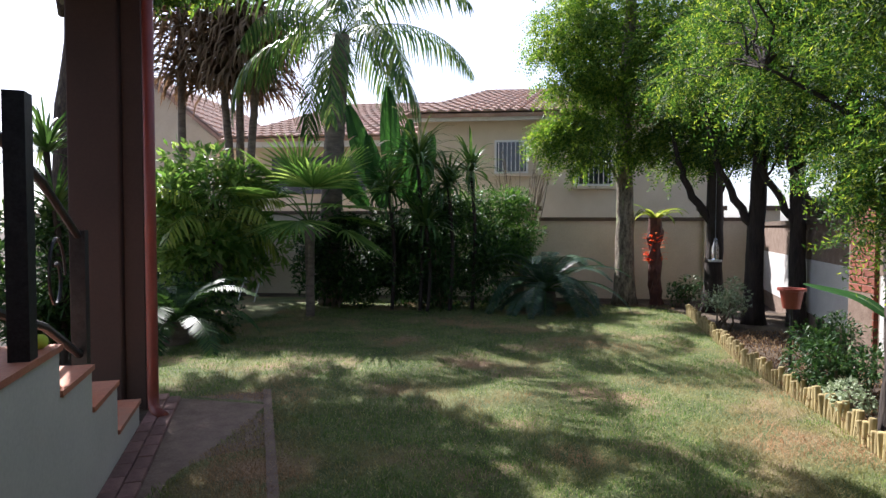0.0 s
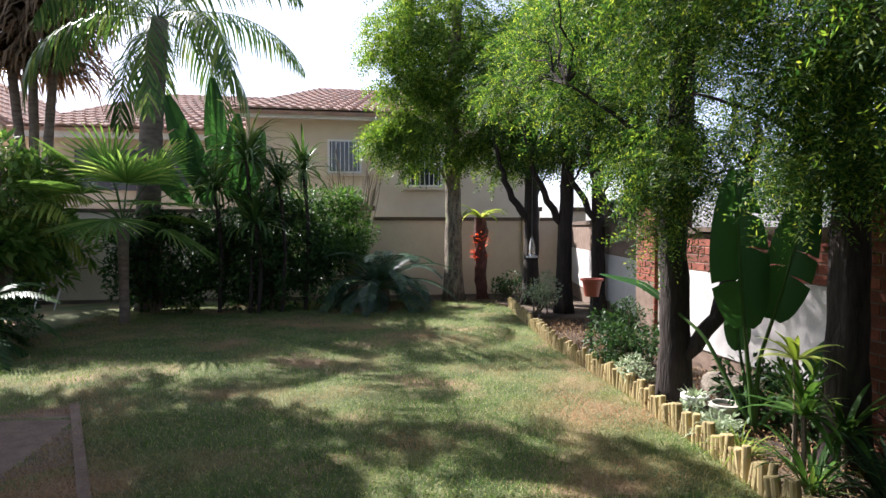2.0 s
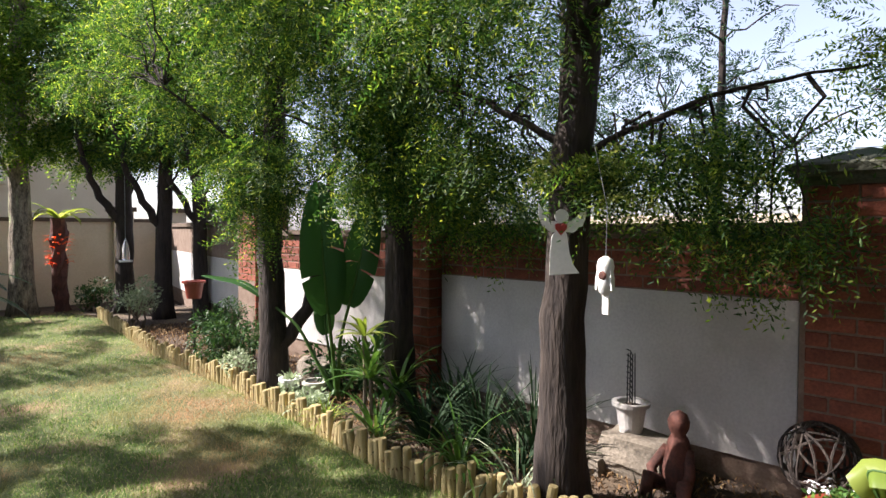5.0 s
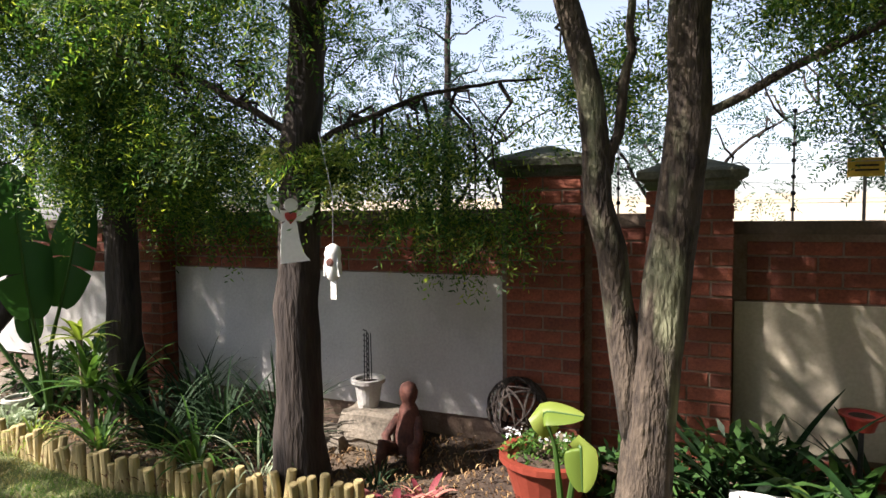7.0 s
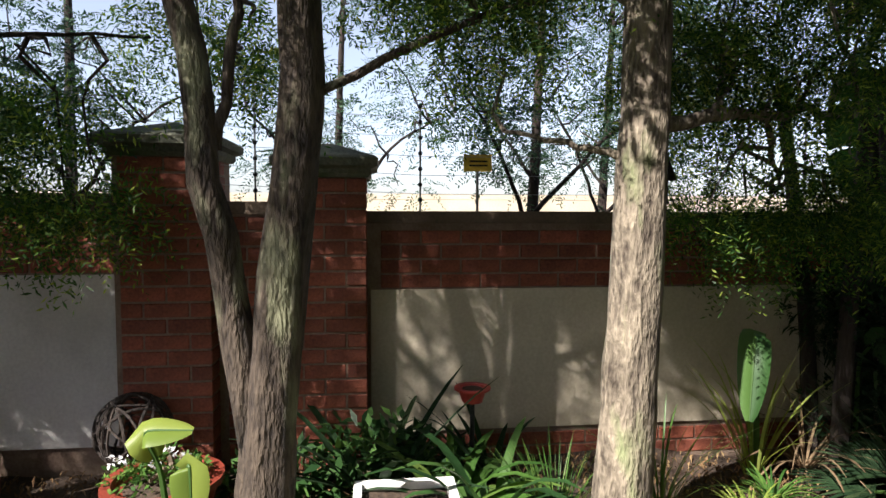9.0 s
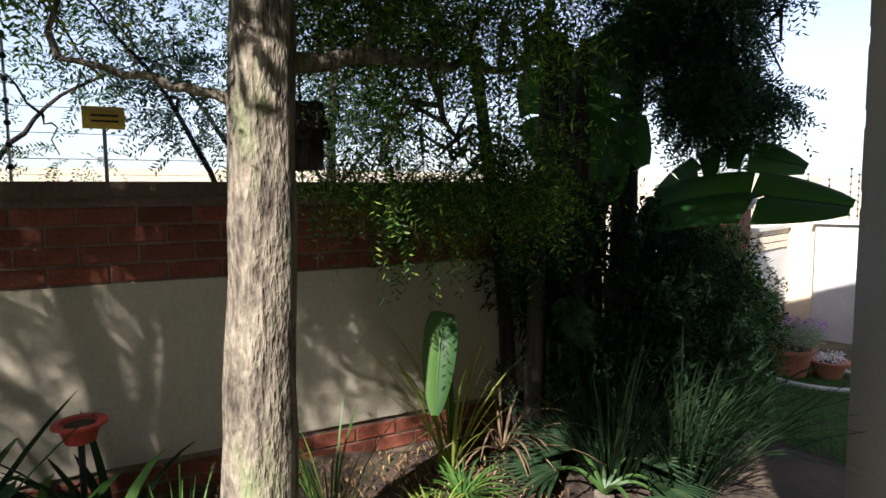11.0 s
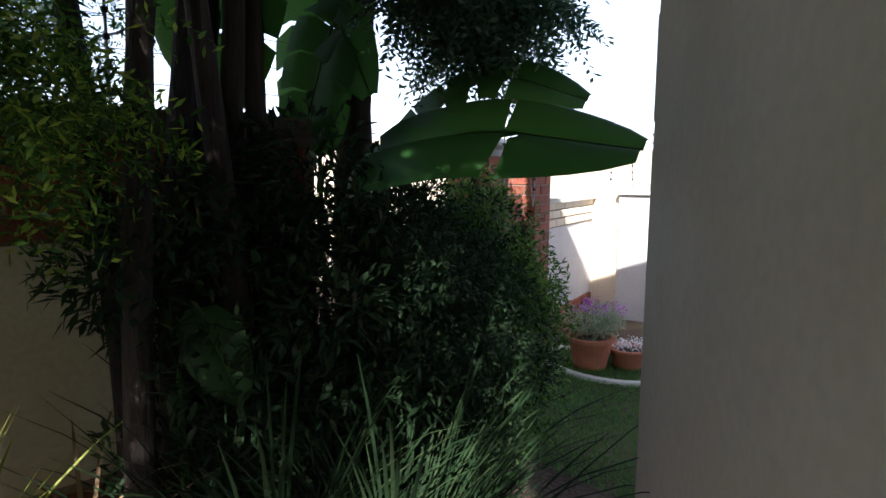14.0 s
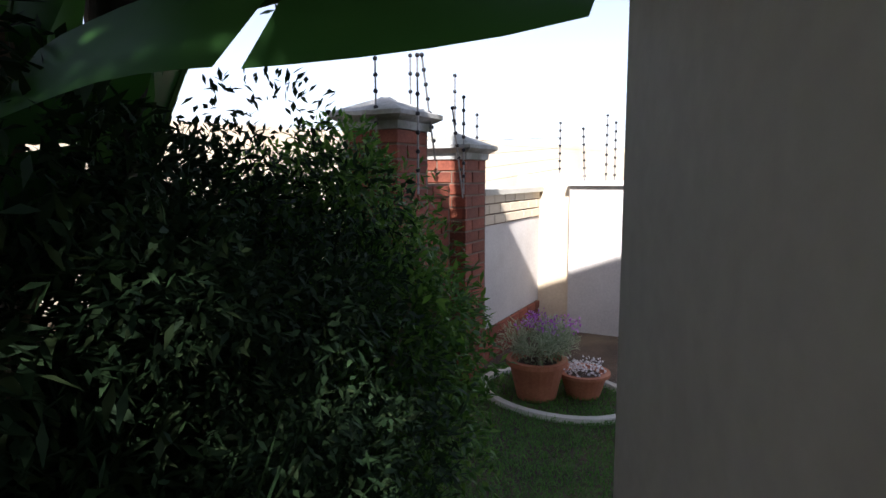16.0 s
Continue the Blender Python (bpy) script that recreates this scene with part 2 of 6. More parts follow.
class Acc:
    """Collects vertices and faces for one mesh."""
    def __init__(self):
        self.v, self.f, self.n = [], [], 0

    def add(self, verts, faces):
        verts = np.asarray(verts, float).reshape(-1, 3)
        self.v.append(verts)
        self.f.extend([tuple(int(i) + self.n for i in f) for f in faces])
        self.n += len(verts)

    def data(self, name, material, smooth=False):
        me = bpy.data.meshes.new(name)
        me.from_pydata(np.concatenate(self.v).tolist() if self.v else [], [], self.f)
        me.materials.append(material)
        if smooth:
            me.shade_smooth()
        me.update()
        return me


def put(name, acc, material, parent=None, label="", smooth=False):
    """Links an Acc as one mesh object, at top level or under a thing or part."""
    ob = new(name, acc.data(name, material, smooth))
    if parent is not None:
        ob.parent = parent
    if label:
        ob["label"] = label
    return ob


def quads_object(name, verts, material, parent=None, label=""):
    """One mesh from an array of four-cornered pieces (n, 4, 3)."""
    n = len(verts)
    me = bpy.data.meshes.new(name)
    me.vertices.add(4 * n)
    me.vertices.foreach_set("co", np.asarray(verts, np.float32).ravel())
    me.loops.add(4 * n)
    me.loops.foreach_set("vertex_index", np.arange(4 * n, dtype=np.int32))
    me.polygons.add(n)
    me.polygons.foreach_set("loop_start", np.arange(0, 4 * n, 4, dtype=np.int32))
    me.update(calc_edges=True)
    me.materials.append(material)
    ob = new(name, me)
    if parent is not None:
        ob.parent = parent
    if label:
        ob["label"] = label
    return ob


def thing(name, at, label, category, group="", kind=""):
    e = new(name)
    e.location = at
    e.empty_display_size = 0.1
    return tagged(e, label, category, group, kind)


CUBE_F = [(0, 3, 2, 1), (4, 5, 6, 7), (0, 1, 5, 4), (1, 2, 6, 5), (2, 3, 7, 6), (3, 0, 4, 7)]


def box(acc, lo, hi, turn=None, at=(0, 0, 0)):
    (x0, y0, z0), (x1, y1, z1) = lo, hi
    v = np.array([(x0, y0, z0), (x1, y0, z0), (x1, y1, z0), (x0, y1, z0), (x0, y0, z1), (x1, y0, z1), (x1, y1, z1), (x0, y1, z1)], float)
    if turn is not None:
        c, s = math.cos(turn), math.sin(turn)
        v = np.stack([v[:, 0] * c - v[:, 1] * s, v[:, 0] * s + v[:, 1] * c, v[:, 2]], 1)
    acc.add(v + np.array(at), CUBE_F)


def soft_box(name, size, material, bevel=0.006):
    """Mesh data of a box with worn edges, centred on its own origin."""
    bm = bmesh.new()
    bmesh.ops.create_cube(bm, size=1)
    bmesh.ops.scale(bm, vec=size, verts=bm.verts)
    bmesh.ops.bevel(bm, geom=bm.edges[:], offset=bevel, segments=1, affect="EDGES")
    me = bpy.data.meshes.new(name)
    bm.to_mesh(me)
    bm.free()
    me.materials.append(material)
    return me


def tube(acc, pts, radii, segs=8, rough=0.0, cap=True, flute=0.0):
    pts = np.asarray(pts, float)
    n = len(pts)
    radii = np.broadcast_to(np.asarray(radii, float), (n,))
    tang = np.gradient(pts, axis=0)
    tang /= np.linalg.norm(tang, axis=1, keepdims=True) + 1e-9
    ref = np.array([1.0, 0, 0]) if abs(tang[0][0]) < 0.9 else np.array([0, 1.0, 0])
    v = []
    ang = np.arange(segs) * 2 * math.pi / segs
    for i in range(n):
        a = np.cross(tang[i], ref)
        a /= np.linalg.norm(a) + 1e-9
        b = np.cross(tang[i], a)
        ref = np.cross(a, tang[i])
        r = radii[i] * (1 + rough * rng.normal(size=segs) + flute * np.sin(ang * 5 + i * 0.35))
        v.append(pts[i] + np.outer(np.cos(ang) * r, a) + np.outer(np.sin(ang) * r, b))
    f = []
    for i in range(n - 1):
        for j in range(segs):
            k = (j + 1) % segs
            f.append((i * segs + j, i * segs + k, (i + 1) * segs + k, (i + 1) * segs + j))
    if cap:
        f.append(tuple(range(segs))[::-1])
        f.append(tuple((n - 1) * segs + j for j in range(segs)))
    acc.add(np.concatenate(v), f)


def lathe(acc, profile, at=(0, 0, 0), segs=20):
    """Turns rows of (radius, height) about the upright axis."""
    ang = np.arange(segs) * 2 * math.pi / segs
    v = np.concatenate([np.stack([r * np.cos(ang), r * np.sin(ang), np.full(segs, z)], 1) for r, z in profile]) + np.array(at)
    f = []
    for i in range(len(profile) - 1):
        for j in range(segs):
            k = (j + 1) % segs
            f.append((i * segs + j, i * segs + k, (i + 1) * segs + k, (i + 1) * segs + j))
    f.append(tuple(range(segs))[::-1])
    f.append(tuple((len(profile) - 1) * segs + j for j in range(segs)))
    acc.add(v, f)


def strap(acc, base, az, length, width, rise=1.1, droop=2.0, segs=6, fold=0.25, taper=0.35):
    """An arching ribbon leaf with a folded midrib; rise: its slope at the foot, droop: how far it bends, radians."""
    p = np.array(base, float)
    side = np.array([-math.sin(az), math.cos(az), 0])
    v = []
    for i in range(segs + 1):
        s = i / segs
        e = rise - droop * s ** 1.4
        t = np.array([math.cos(az) * math.cos(e), math.sin(az) * math.cos(e), math.sin(e)])
        up = np.cross(t, side)
        w = width * 0.5 * (min(1, 0.45 + 2.2 * s) if s < 0.25 else 1.0) * (1 - s) ** taper
        w = max(w, width * 0.03)
        up = -up if up[2] < 0 else up
        v += [p - side * w + up * fold * w, p, p + side * w + up * fold * w]
        p = p + t * length / segs
    f = []
    for i in range(segs):
        a = 3 * i
        f += [(a, a + 1, a + 4, a + 3), (a + 1, a + 2, a + 5, a + 4)]
    acc.add(v, f)
    return p


def sprays(centres, heading, count, spray_len, leaf_len, leaf_w, droop=0.5, per=16, flat=0.6):
    """Feathery twigs of narrow leaves, count of them to a clump. centres: rows of x, y, z and the clump's radius."""
    c = np.asarray(centres, float)
    k = np.repeat(np.arange(len(c)), count)
    n = len(k)
    d = rng.normal(size=(n, 3))
    d /= np.linalg.norm(d, axis=1, keepdims=True)
    rad = c[k, 3] * rng.uniform(0.15, 1.0, n) ** 0.5
    org = c[k, :3] + d * rad[:, None] * np.array([1, 1, flat])
    ax = d + heading + rng.normal(size=(n, 3)) * 0.45
    ax[:, 2] = ax[:, 2] * 0.6 - droop
    ax /= np.linalg.norm(ax, axis=1, keepdims=True)
    s = np.tile((np.arange(per) + 0.5) / per, n)
    kk = np.repeat(np.arange(n), per)
    ln = spray_len * rng.uniform(0.6, 1.3, n)
    pos = org[kk] + ax[kk] * (ln[kk] * s)[:, None]
    pos[:, 2] -= 0.25 * ln[kk] * s ** 2
    m = len(pos)
    face = np.cross(ax, rng.normal(size=(n, 3)) + np.array([0, 0, 1.2]))
    face /= np.linalg.norm(face, axis=1, keepdims=True)
    sd = face[kk] * np.tile(np.where(np.arange(per) % 2, 1.0, -1.0), n)[:, None] + rng.normal(size=(m, 3)) * 0.22
    ld = ax[kk] * 0.65 + sd + np.array([0, 0, -0.12])
    ld /= np.linalg.norm(ld, axis=1, keepdims=True)
    wd = np.cross(ld, np.cross(ax, face)[kk] + rng.normal(size=(m, 3)) * 0.25)
    wd /= np.linalg.norm(wd, axis=1, keepdims=True)
    L = (leaf_len * rng.uniform(0.6, 1.25, m))[:, None]
    W = (leaf_w * rng.uniform(0.7, 1.2, m))[:, None]
    return np.stack([pos, pos + ld * L * 0.5 + wd * W, pos + ld * L, pos + ld * L * 0.5 - wd * W], 1)


def curve_pts(a, b, sag=0.0, n=8, wob=0.0):
    a, b = np.array(a, float), np.array(b, float)
    s = np.linspace(0, 1, n)[:, None]
    p = a + (b - a) * s
    p[:, 2] += sag * 4 * (s * (1 - s))[:, 0]
    p[1:-1] += rng.normal(size=(n - 2, 3)) * wob
    return p
# ---- ground, lawn, bed ----
def gz(x, y):
    """Height of the ground."""
    return -0.34 * min(1, max(0, (-y - 2.4) / 4.4))


gx = np.concatenate([[-140, -60, -30], np.arange(-14, 14.1, 1.0), [30, 60, 140]])
gy = np.concatenate([[-140, -60, -30], np.arange(-14, 22.1, 1.0), [40, 80, 140]])
acc = Acc()
acc.add([(x, y, gz(x, y) - 0.012) for y in gy for x in gx],
        [(j * len(gx) + i, j * len(gx) + i + 1, (j + 1) * len(gx) + i + 1, (j + 1) * len(gx) + i) for j in range(len(gy) - 1) for i in range(len(gx) - 1)])
tagged(put("ground", acc, M_SOIL), "bare brown garden soil", "ground", kind="structure")

EDGE = [(3.11, 11.2), (2.85, 9.2), (2.62, 7.2), (2.58, 5.0), (2.5, 4.3), (2.47, 3.6), (2.38, 2.9), (2.31, 2.3), (2.38, 1.9), (2.46, 1.5), (2.5, 1.0), (2.52, 0.4), (2.5, -0.3)]


def edge_x(y):
    ys = [p[1] for p in EDGE][::-1]
    xs = [p[0] for p in EDGE][::-1]
    return float(np.interp(y, ys, xs))


acc = Acc()
ys = np.arange(-2.4, 13.0, 0.2)
us = np.linspace(0, 1, 31)
rows = []
for y in ys:
    x1 = edge_x(y) - 0.03 if y < 11.2 else 3.1 - (y - 11.2) * 1.2
    x0 = -2.15 if y < 5.1 else -4.2 - (y - 5) * 0.3
    x0 = x0 if y > -0.5 else -1.0
    for u in us:
        x = x0 + (x1 - x0) * u
        rows.append((x, y, 0.012 * noise.noise((x * 0.9, y * 0.9, 0)) + 0.006))
acc.add(rows, [(j * 31 + i, j * 31 + i + 1, (j + 1) * 31 + i + 1, (j + 1) * 31 + i) for j in range(len(ys) - 1) for i in range(30)])
tagged(put("lawn", acc, M_LAWN, smooth=True), "short dry lawn with worn brown patches", "lawn", kind="structure")


def blades(name, count, spot, height, width, material, label):
    """Grass blades over an area; spot(n) gives their feet."""
    p = spot(count)
    n = len(p)
    az = rng.uniform(0, 2 * math.pi, n)
    ln = rng.uniform(0.5, 1.2, n) * height
    out = np.stack([np.cos(az), np.sin(az), np.zeros(n)], 1) * (ln * rng.uniform(0.3, 1.1, n))[:, None]
    sd = np.stack([-np.sin(az), np.cos(az), np.zeros(n)], 1) * width
    top = p + out + np.array([0, 0, 1.0]) * (ln * rng.uniform(0.35, 0.9, n))[:, None]
    mid = p + out * 0.45 + np.array([0, 0, 1.0]) * (ln * 0.5)[:, None]
    return tagged(quads_object(name, np.stack([p - sd * 0.6, mid - sd * 0.8 + sd * 0.3, top, mid + sd], 1), material), label, "grass", kind="stuff")


def lawn_spot(n):
    y = rng.uniform(0.0, 1.0, n) ** 1.5 * 11.5 + 0.9
    x1 = np.interp(y, [p[1] for p in EDGE][::-1], [p[0] for p in EDGE][::-1]) - 0.03
    x0 = np.where(y < 5.1, -2.1, -4.3)
    x = x0 + (x1 - x0) * rng.uniform(0, 1, n)
    return np.stack([x, y, np.full(n, 0.004)], 1)


blades("grass", 200000, lawn_spot, 0.05, 0.0032, M_GRASS, "short dry kikuyu grass of the shaded lawn")


def side_spot(n):
    y = rng.uniform(-7.9, -5.55, n)
    x = rng.uniform(2.1, 4.75, n)
    return np.stack([x, y, np.array([gz(a, b) for a, b in zip(x, y)]) - 0.01], 1)


blades("grass", 45000, side_spot, 0.05, 0.003, M_GREENGRASS, "green grass beside the house corner")

acc = Acc()
ys = np.arange(-4.6, 11.3, 0.15)
vs = np.linspace(0, 1, 14)
rows = []
for y in ys:
    x0 = edge_x(y) + 0.02 if y > -0.2 else 2.5 - 0.35 * min(1, (-0.2 - y) / 1.2)
    x1 = 3.62 if y < 3.9 else 3.6 + (y - 3.9) * 0.175
    for v in vs:
        x = x0 + (x1 - x0) * v
        rows.append((x, y, gz(x, y) + 0.03 + 0.05 * v + 0.05 * noise.noise((x * 1.7, y * 1.7, 3)) + 0.02 * noise.noise((x * 7, y * 7, 1))))
acc.add(rows, [(j * 14 + i, j * 14 + i + 1, (j + 1) * 14 + i + 1, (j + 1) * 14 + i) for j in range(len(ys) - 1) for i in range(13)])
tagged(put("flower_bed", acc, M_SOIL, smooth=True), "dark soil bed along the brick wall", "flower bed", kind="structure")


def litter_spot(n):
    y = rng.uniform(-3.5, 9, n)
    x0 = np.interp(y, [p[1] for p in EDGE][::-1], [p[0] for p in EDGE][::-1])
    return np.stack([x0 + rng.uniform(-0.05, 1.05, n), y, rng.uniform(0.05, 0.1, n) + np.array([gz(0, b) for b in y])], 1)


blades("leaf_litter", 14000, litter_spot, 0.05, 0.008, M_LITTER, "dry fallen leaves and twigs on the bed")

# ---- boundary wall ----
wall = thing("wall_east", (3.72, 0, 0), "red face-brick boundary wall with white plaster panels", "wall", kind="structure")
SECTIONS = [  # y from, y to, panel top, coping top, plinth top
    (0.38, 3.17, 1.17, 1.61, 0.22), (-4.4, -0.98, 1.07, 1.52, 0.24), (3.65, 6.4, 1.10, 1.56, 0.3)]
FACE = 3.62


def local(o):
    """Keeps an object made in world places where it is under the wall's own origin."""
    o.matrix_parent_inverse = o.parent.matrix_world.inverted() if o.parent else Matrix()
    return o


bpy.context.view_layer.update()
for y0, y1, pt, ct, pl in SECTIONS:
    acc = Acc()
    box(acc, (FACE + 0.012, y0 - 0.05, -0.1), (FACE + 0.2, y1 + 0.05, ct - 0.05))
    local(put("wall_core", acc, M_MORTAR, wall))
    acc = Acc()
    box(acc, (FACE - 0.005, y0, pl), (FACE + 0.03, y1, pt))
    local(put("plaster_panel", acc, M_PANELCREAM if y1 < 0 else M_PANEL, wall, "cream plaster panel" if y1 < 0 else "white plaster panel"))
    acc = Acc()
    box(acc, (FACE - 0.03, y0 - 0.02, ct - 0.07), (FACE + 0.24, y1 + 0.02, ct))
    local(put("coping", acc, M_COPING, wall, "dark weathered brick coping"))
PILLARS = [  # centre x, y, width along y, top
    (3.70, 0.10, 0.50, 1.80), (3.70, -0.74, 0.45, 1.70), (3.70, 3.41, 0.46, 1.9), (3.86, 6.75, 0.5, 1.9), (5.0, 10.3, 0.5, 1.9)]


def cap_on(x, y, w, z, parent, material):
    acc = Acc()
    h = w / 2
    prof = [(h + 0.005, z), (h + 0.02, z + 0.02), (h + 0.02, z + 0.045), (h + 0.055, z + 0.06), (h + 0.06, z + 0.10), (h + 0.04, z + 0.115), (0.03, z + 0.20)]
    v, f = [], []
    for r, zz in prof:
        v += [(x - r, y - r, zz), (x + r, y - r, zz), (x + r, y + r, zz), (x - r, y + r, zz)]
    for i in range(len(prof) - 1):
        for j in range(4):
            k = (j + 1) % 4
            f.append((4 * i + j, 4 * i + k, 4 * i + 4 + k, 4 * i + 4 + j))
    f += [(3, 2, 1, 0), tuple(4 * (len(prof) - 1) + j for j in range(4))]
    acc.add(v, f)
    return local(put("cap", acc, material, parent, "weathered concrete cap"))


pillar_obs = []
for x, y, w, top in PILLARS:
    acc = Acc()
    d = w / 2 - 0.012
    box(acc, (x - d, y - d, -0.15), (x + d, y + d, top))
    p = local(put("pillar", acc, M_MORTAR, wall, "red brick pillar with concrete cap"))
    cap_on(x, y, w, top, p, M_MOSSCAP)
    pillar_obs.append(p)
acc = Acc()
box(acc, (3.60, -0.55, -0.1), (3.82, -0.13, 1.5))
infill = local(put("wall_core", acc, M_MORTAR, wall))
acc = Acc()
box(acc, (3.58, -0.54, 1.5), (3.86, -0.14, 1.57))
local(put("coping", acc, M_COPING, wall))

# the wall north of the bed and its corner, veering away
north = thing("wall_north_east", (4.5, 9, 0), "red brick and plaster boundary wall behind the far trees", "wall", kind="structure")
bpy.context.view_layer.update()
acc = Acc()
ang = math.atan2(13.7 - 6.9, 5.35 - 3.9) - math.pi / 2
box(acc, (0.0, 0, -0.1), (0.2, 7.0, 1.62), ang, (3.86, 6.95, 0))
local(put("wall_core", acc, M_MORTAR, north))
acc = Acc()
box(acc, (-0.015, 0.3, 0.3), (0.02, 6.6, 1.1), ang, (3.86, 6.95, 0))
local(put("plaster_panel", acc, M_PANEL, north))
acc = Acc()
box(acc, (-0.04, 0, 1.62), (0.24, 7.0, 1.7), ang, (3.86, 6.95, 0))
local(put("coping", acc, M_COPING, north))

back = thing("wall_north", (0, 13.8, 0), "cream plastered back garden wall with dark coping", "wall", kind="structure")
bpy.context.view_layer.update()
for x0, x1, h in ((-12, 0.35, 1.95), (0.35, 5.6, 1.8)):
    acc = Acc()
    box(acc, (x0, 13.7, -0.1), (x1, 13.9, h - 0.08))
    local(put("wall_core", acc, M_CREAM, back))
    acc = Acc()
    box(acc, (x0 - 0.02, 13.65, h - 0.08), (x1 + 0.02, 13.95, h))
    local(put("coping", acc, M_COPING, back))
for x in (0.35, 4.3, 5.45):
    acc = Acc()
    box(acc, (x - 0.2, 13.6, -0.1), (x + 0.2, 13.98, 1.95))
    p = local(put("pillar", acc, M_CREAM, back))
    acc = Acc()
    box(acc, (x - 0.25, 13.55, 1.95), (x + 0.25, 14.03, 2.05))
    local(put("cap", acc, M_COPING, p))

# far section past the bush: two pillars, panelled wall and return wall, turned a little from the near wall
far = thing("wall_south_east", (4.88, -7.67, -0.3), "sunlit boundary wall corner with white panel and brick pillars", "wall", kind="structure")
bpy.context.view_layer.update()
FD = np.array([0.284, -0.959])                 # along the wall, away from the garden
FT = math.atan2(FD[1], FD[0])
FO = (4.88, -7.67, 0)
acc = Acc()
box(acc, (-0.03, 0.03, -0.5), (1.55, 0.2, 1.0), FT, FO)
local(put("wall_core", acc, M_MORTAR, far))
acc = Acc()
box(acc, (0.0, 0.022, -0.08), (1.41, 0.06, 0.755), FT, FO)
local(put("plaster_panel", acc, M_PANEL, far, "recessed white plaster panel"))
acc = Acc()
box(acc, (-0.02, -0.02, 1.0), (1.45, 0.22, 1.045), FT, FO)
local(put("coping", acc, M_STAIRWALL, far))
acc = Acc()
box(acc, (1.41, -0.3, -0.5), (1.65, 0.25, 1.17), FT, FO)
local(put("pier", acc, M_CREAM, far, "peach plastered wall pier"))
acc = Acc()
box(acc, (1.34, -3.4, -0.5), (1.6, -0.3, 1.06), FT, FO)
local(put("return_wall", acc, M_PANEL, far, "white plastered return wall"))
acc = Acc()
box(acc, (1.30, -3.4, 1.06), (1.64, -0.28, 1.1), FT, FO)
local(put("coping", acc, M_WHITE, far))
acc = Acc()
box(acc, (-0.95, 0.06, -0.5), (-0.3, 0.2, 1.1), FT, FO)
local(put("wall_core", acc, M_MORTAR, far))
FAR_PILLARS = [(-1.2, 0.12, 0.38, 1.42), (-0.3, 0.12, 0.38, 1.27)]
far_pillar_obs = []
for u, v, w, top in FAR_PILLARS:
    px_, py_ = FO[0] + u * FD[0] - v * FD[1], FO[1] + u * FD[1] + v * FD[0]
    p = thing("pillar", (px_, py_, -0.4), "", "")
    p.rotation_euler = (0, 0, FT)
    p.parent = far
    p.matrix_parent_inverse = far.matrix_world.inverted()
    acc = Acc()
    d = w / 2 - 0.012
    box(acc, (-d, -d, 0.0), (d, d, top + 0.4))
    put("shaft", acc, M_MORTAR, p)
    acc = Acc()
    h = w / 2
    v_, f_ = [], []
    prof = [(h + 0.004, top + 0.4), (h + 0.008, top + 0.445), (h + 0.03, top + 0.455), (h + 0.06, top + 0.475), (h + 0.06, top + 0.50), (h + 0.035, top + 0.51), (0.02, top + 0.6)]
    for r, zz in prof:
        v_ += [(-r, -r, zz), (r, -r, zz), (r, r, zz), (-r, r, zz)]
    for i in range(len(prof) - 1):
        for j in range(4):
            k = (j + 1) % 4
            f_.append((4 * i + j, 4 * i + k, 4 * i + 4 + k, 4 * i + 4 + j))
    f_ += [(3, 2, 1, 0), tuple(4 * (len(prof) - 1) + j for j in range(4))]
    acc.add(v_, f_)
    put("cap", acc, M_CAP, p, "grey concrete cap")
    far_pillar_obs.append(p)

nw = thing("wall_neighbour", (9.1, -6, 0), "pale sunlit neighbouring wall beyond the garden", "wall", kind="structure")
bpy.context.view_layer.update()
acc = Acc()
box(acc, (9.0, -24, -0.4), (9.2, 9, 1.72))
local(put("wall_core", acc, M_CREAM, nw))
acc = Acc()
box(acc, (8.996, -24, 1.72), (9.204, 9, 1.8))
local(put("coping", acc, M_CREAM, nw))

# ---- own house: wall beside the path ----
UX, UY = 0.65, -0.76
CORNER = (2.22, -4.71)
TH = math.atan2(UY, UX)
house = thing("house_wall", (CORNER[0], CORNER[1], 0), "grey-beige plastered house wall with grooved corner", "wall", kind="structure")
bpy.context.view_layer.update()
# height above the view is chosen so the house shades the far corner
acc = Acc()
box(acc, (-7.6, -5.0, -0.45), (-0.03, -0.003, 4.3), TH, (*CORNER, 0))
local(put("wall_core", acc, M_GREYWALL, house))
for z0, z1 in ((-0.45, 1.37), (1.45, 1.74), (1.82, 2.11), (2.19, 2.48), (2.56, 2.85), (2.93, 3.22), (3.3, 3.59), (3.67, 4.3)):
    acc = Acc()
    box(acc, (-0.3, -0.45, z0), (0.0, -0.006, z1), TH, (*CORNER, 0))
    local(put("quoin", acc, M_GREYWALL, house))
# eaves out of view, added to shade the wall and path
acc = Acc()
box(acc, (-8.2, -5.5, 4.3), (0.45, 0.45, 4.42), TH, (*CORNER, 0))
local(put("eaves", acc, M_COLUMN, house, "unseen brown eaves added to cast shade"))
win = thing("window_1", (1.0, -3.3, 1.6), "brown-silled window in the plastered house wall", "window", kind="structure")
bpy.context.view_layer.update()
acc = Acc()
box(acc, (-2.75, -0.06, 1.58), (-1.42, 0.128, 1.69), TH, (*CORNER, 0))
s = local(put("window_sill", acc, M_SILL, win, "projecting dark brown sill"))
mod = s.modifiers.new("edge", "BEVEL")
mod.width, mod.segments = 0.008, 2
acc = Acc()
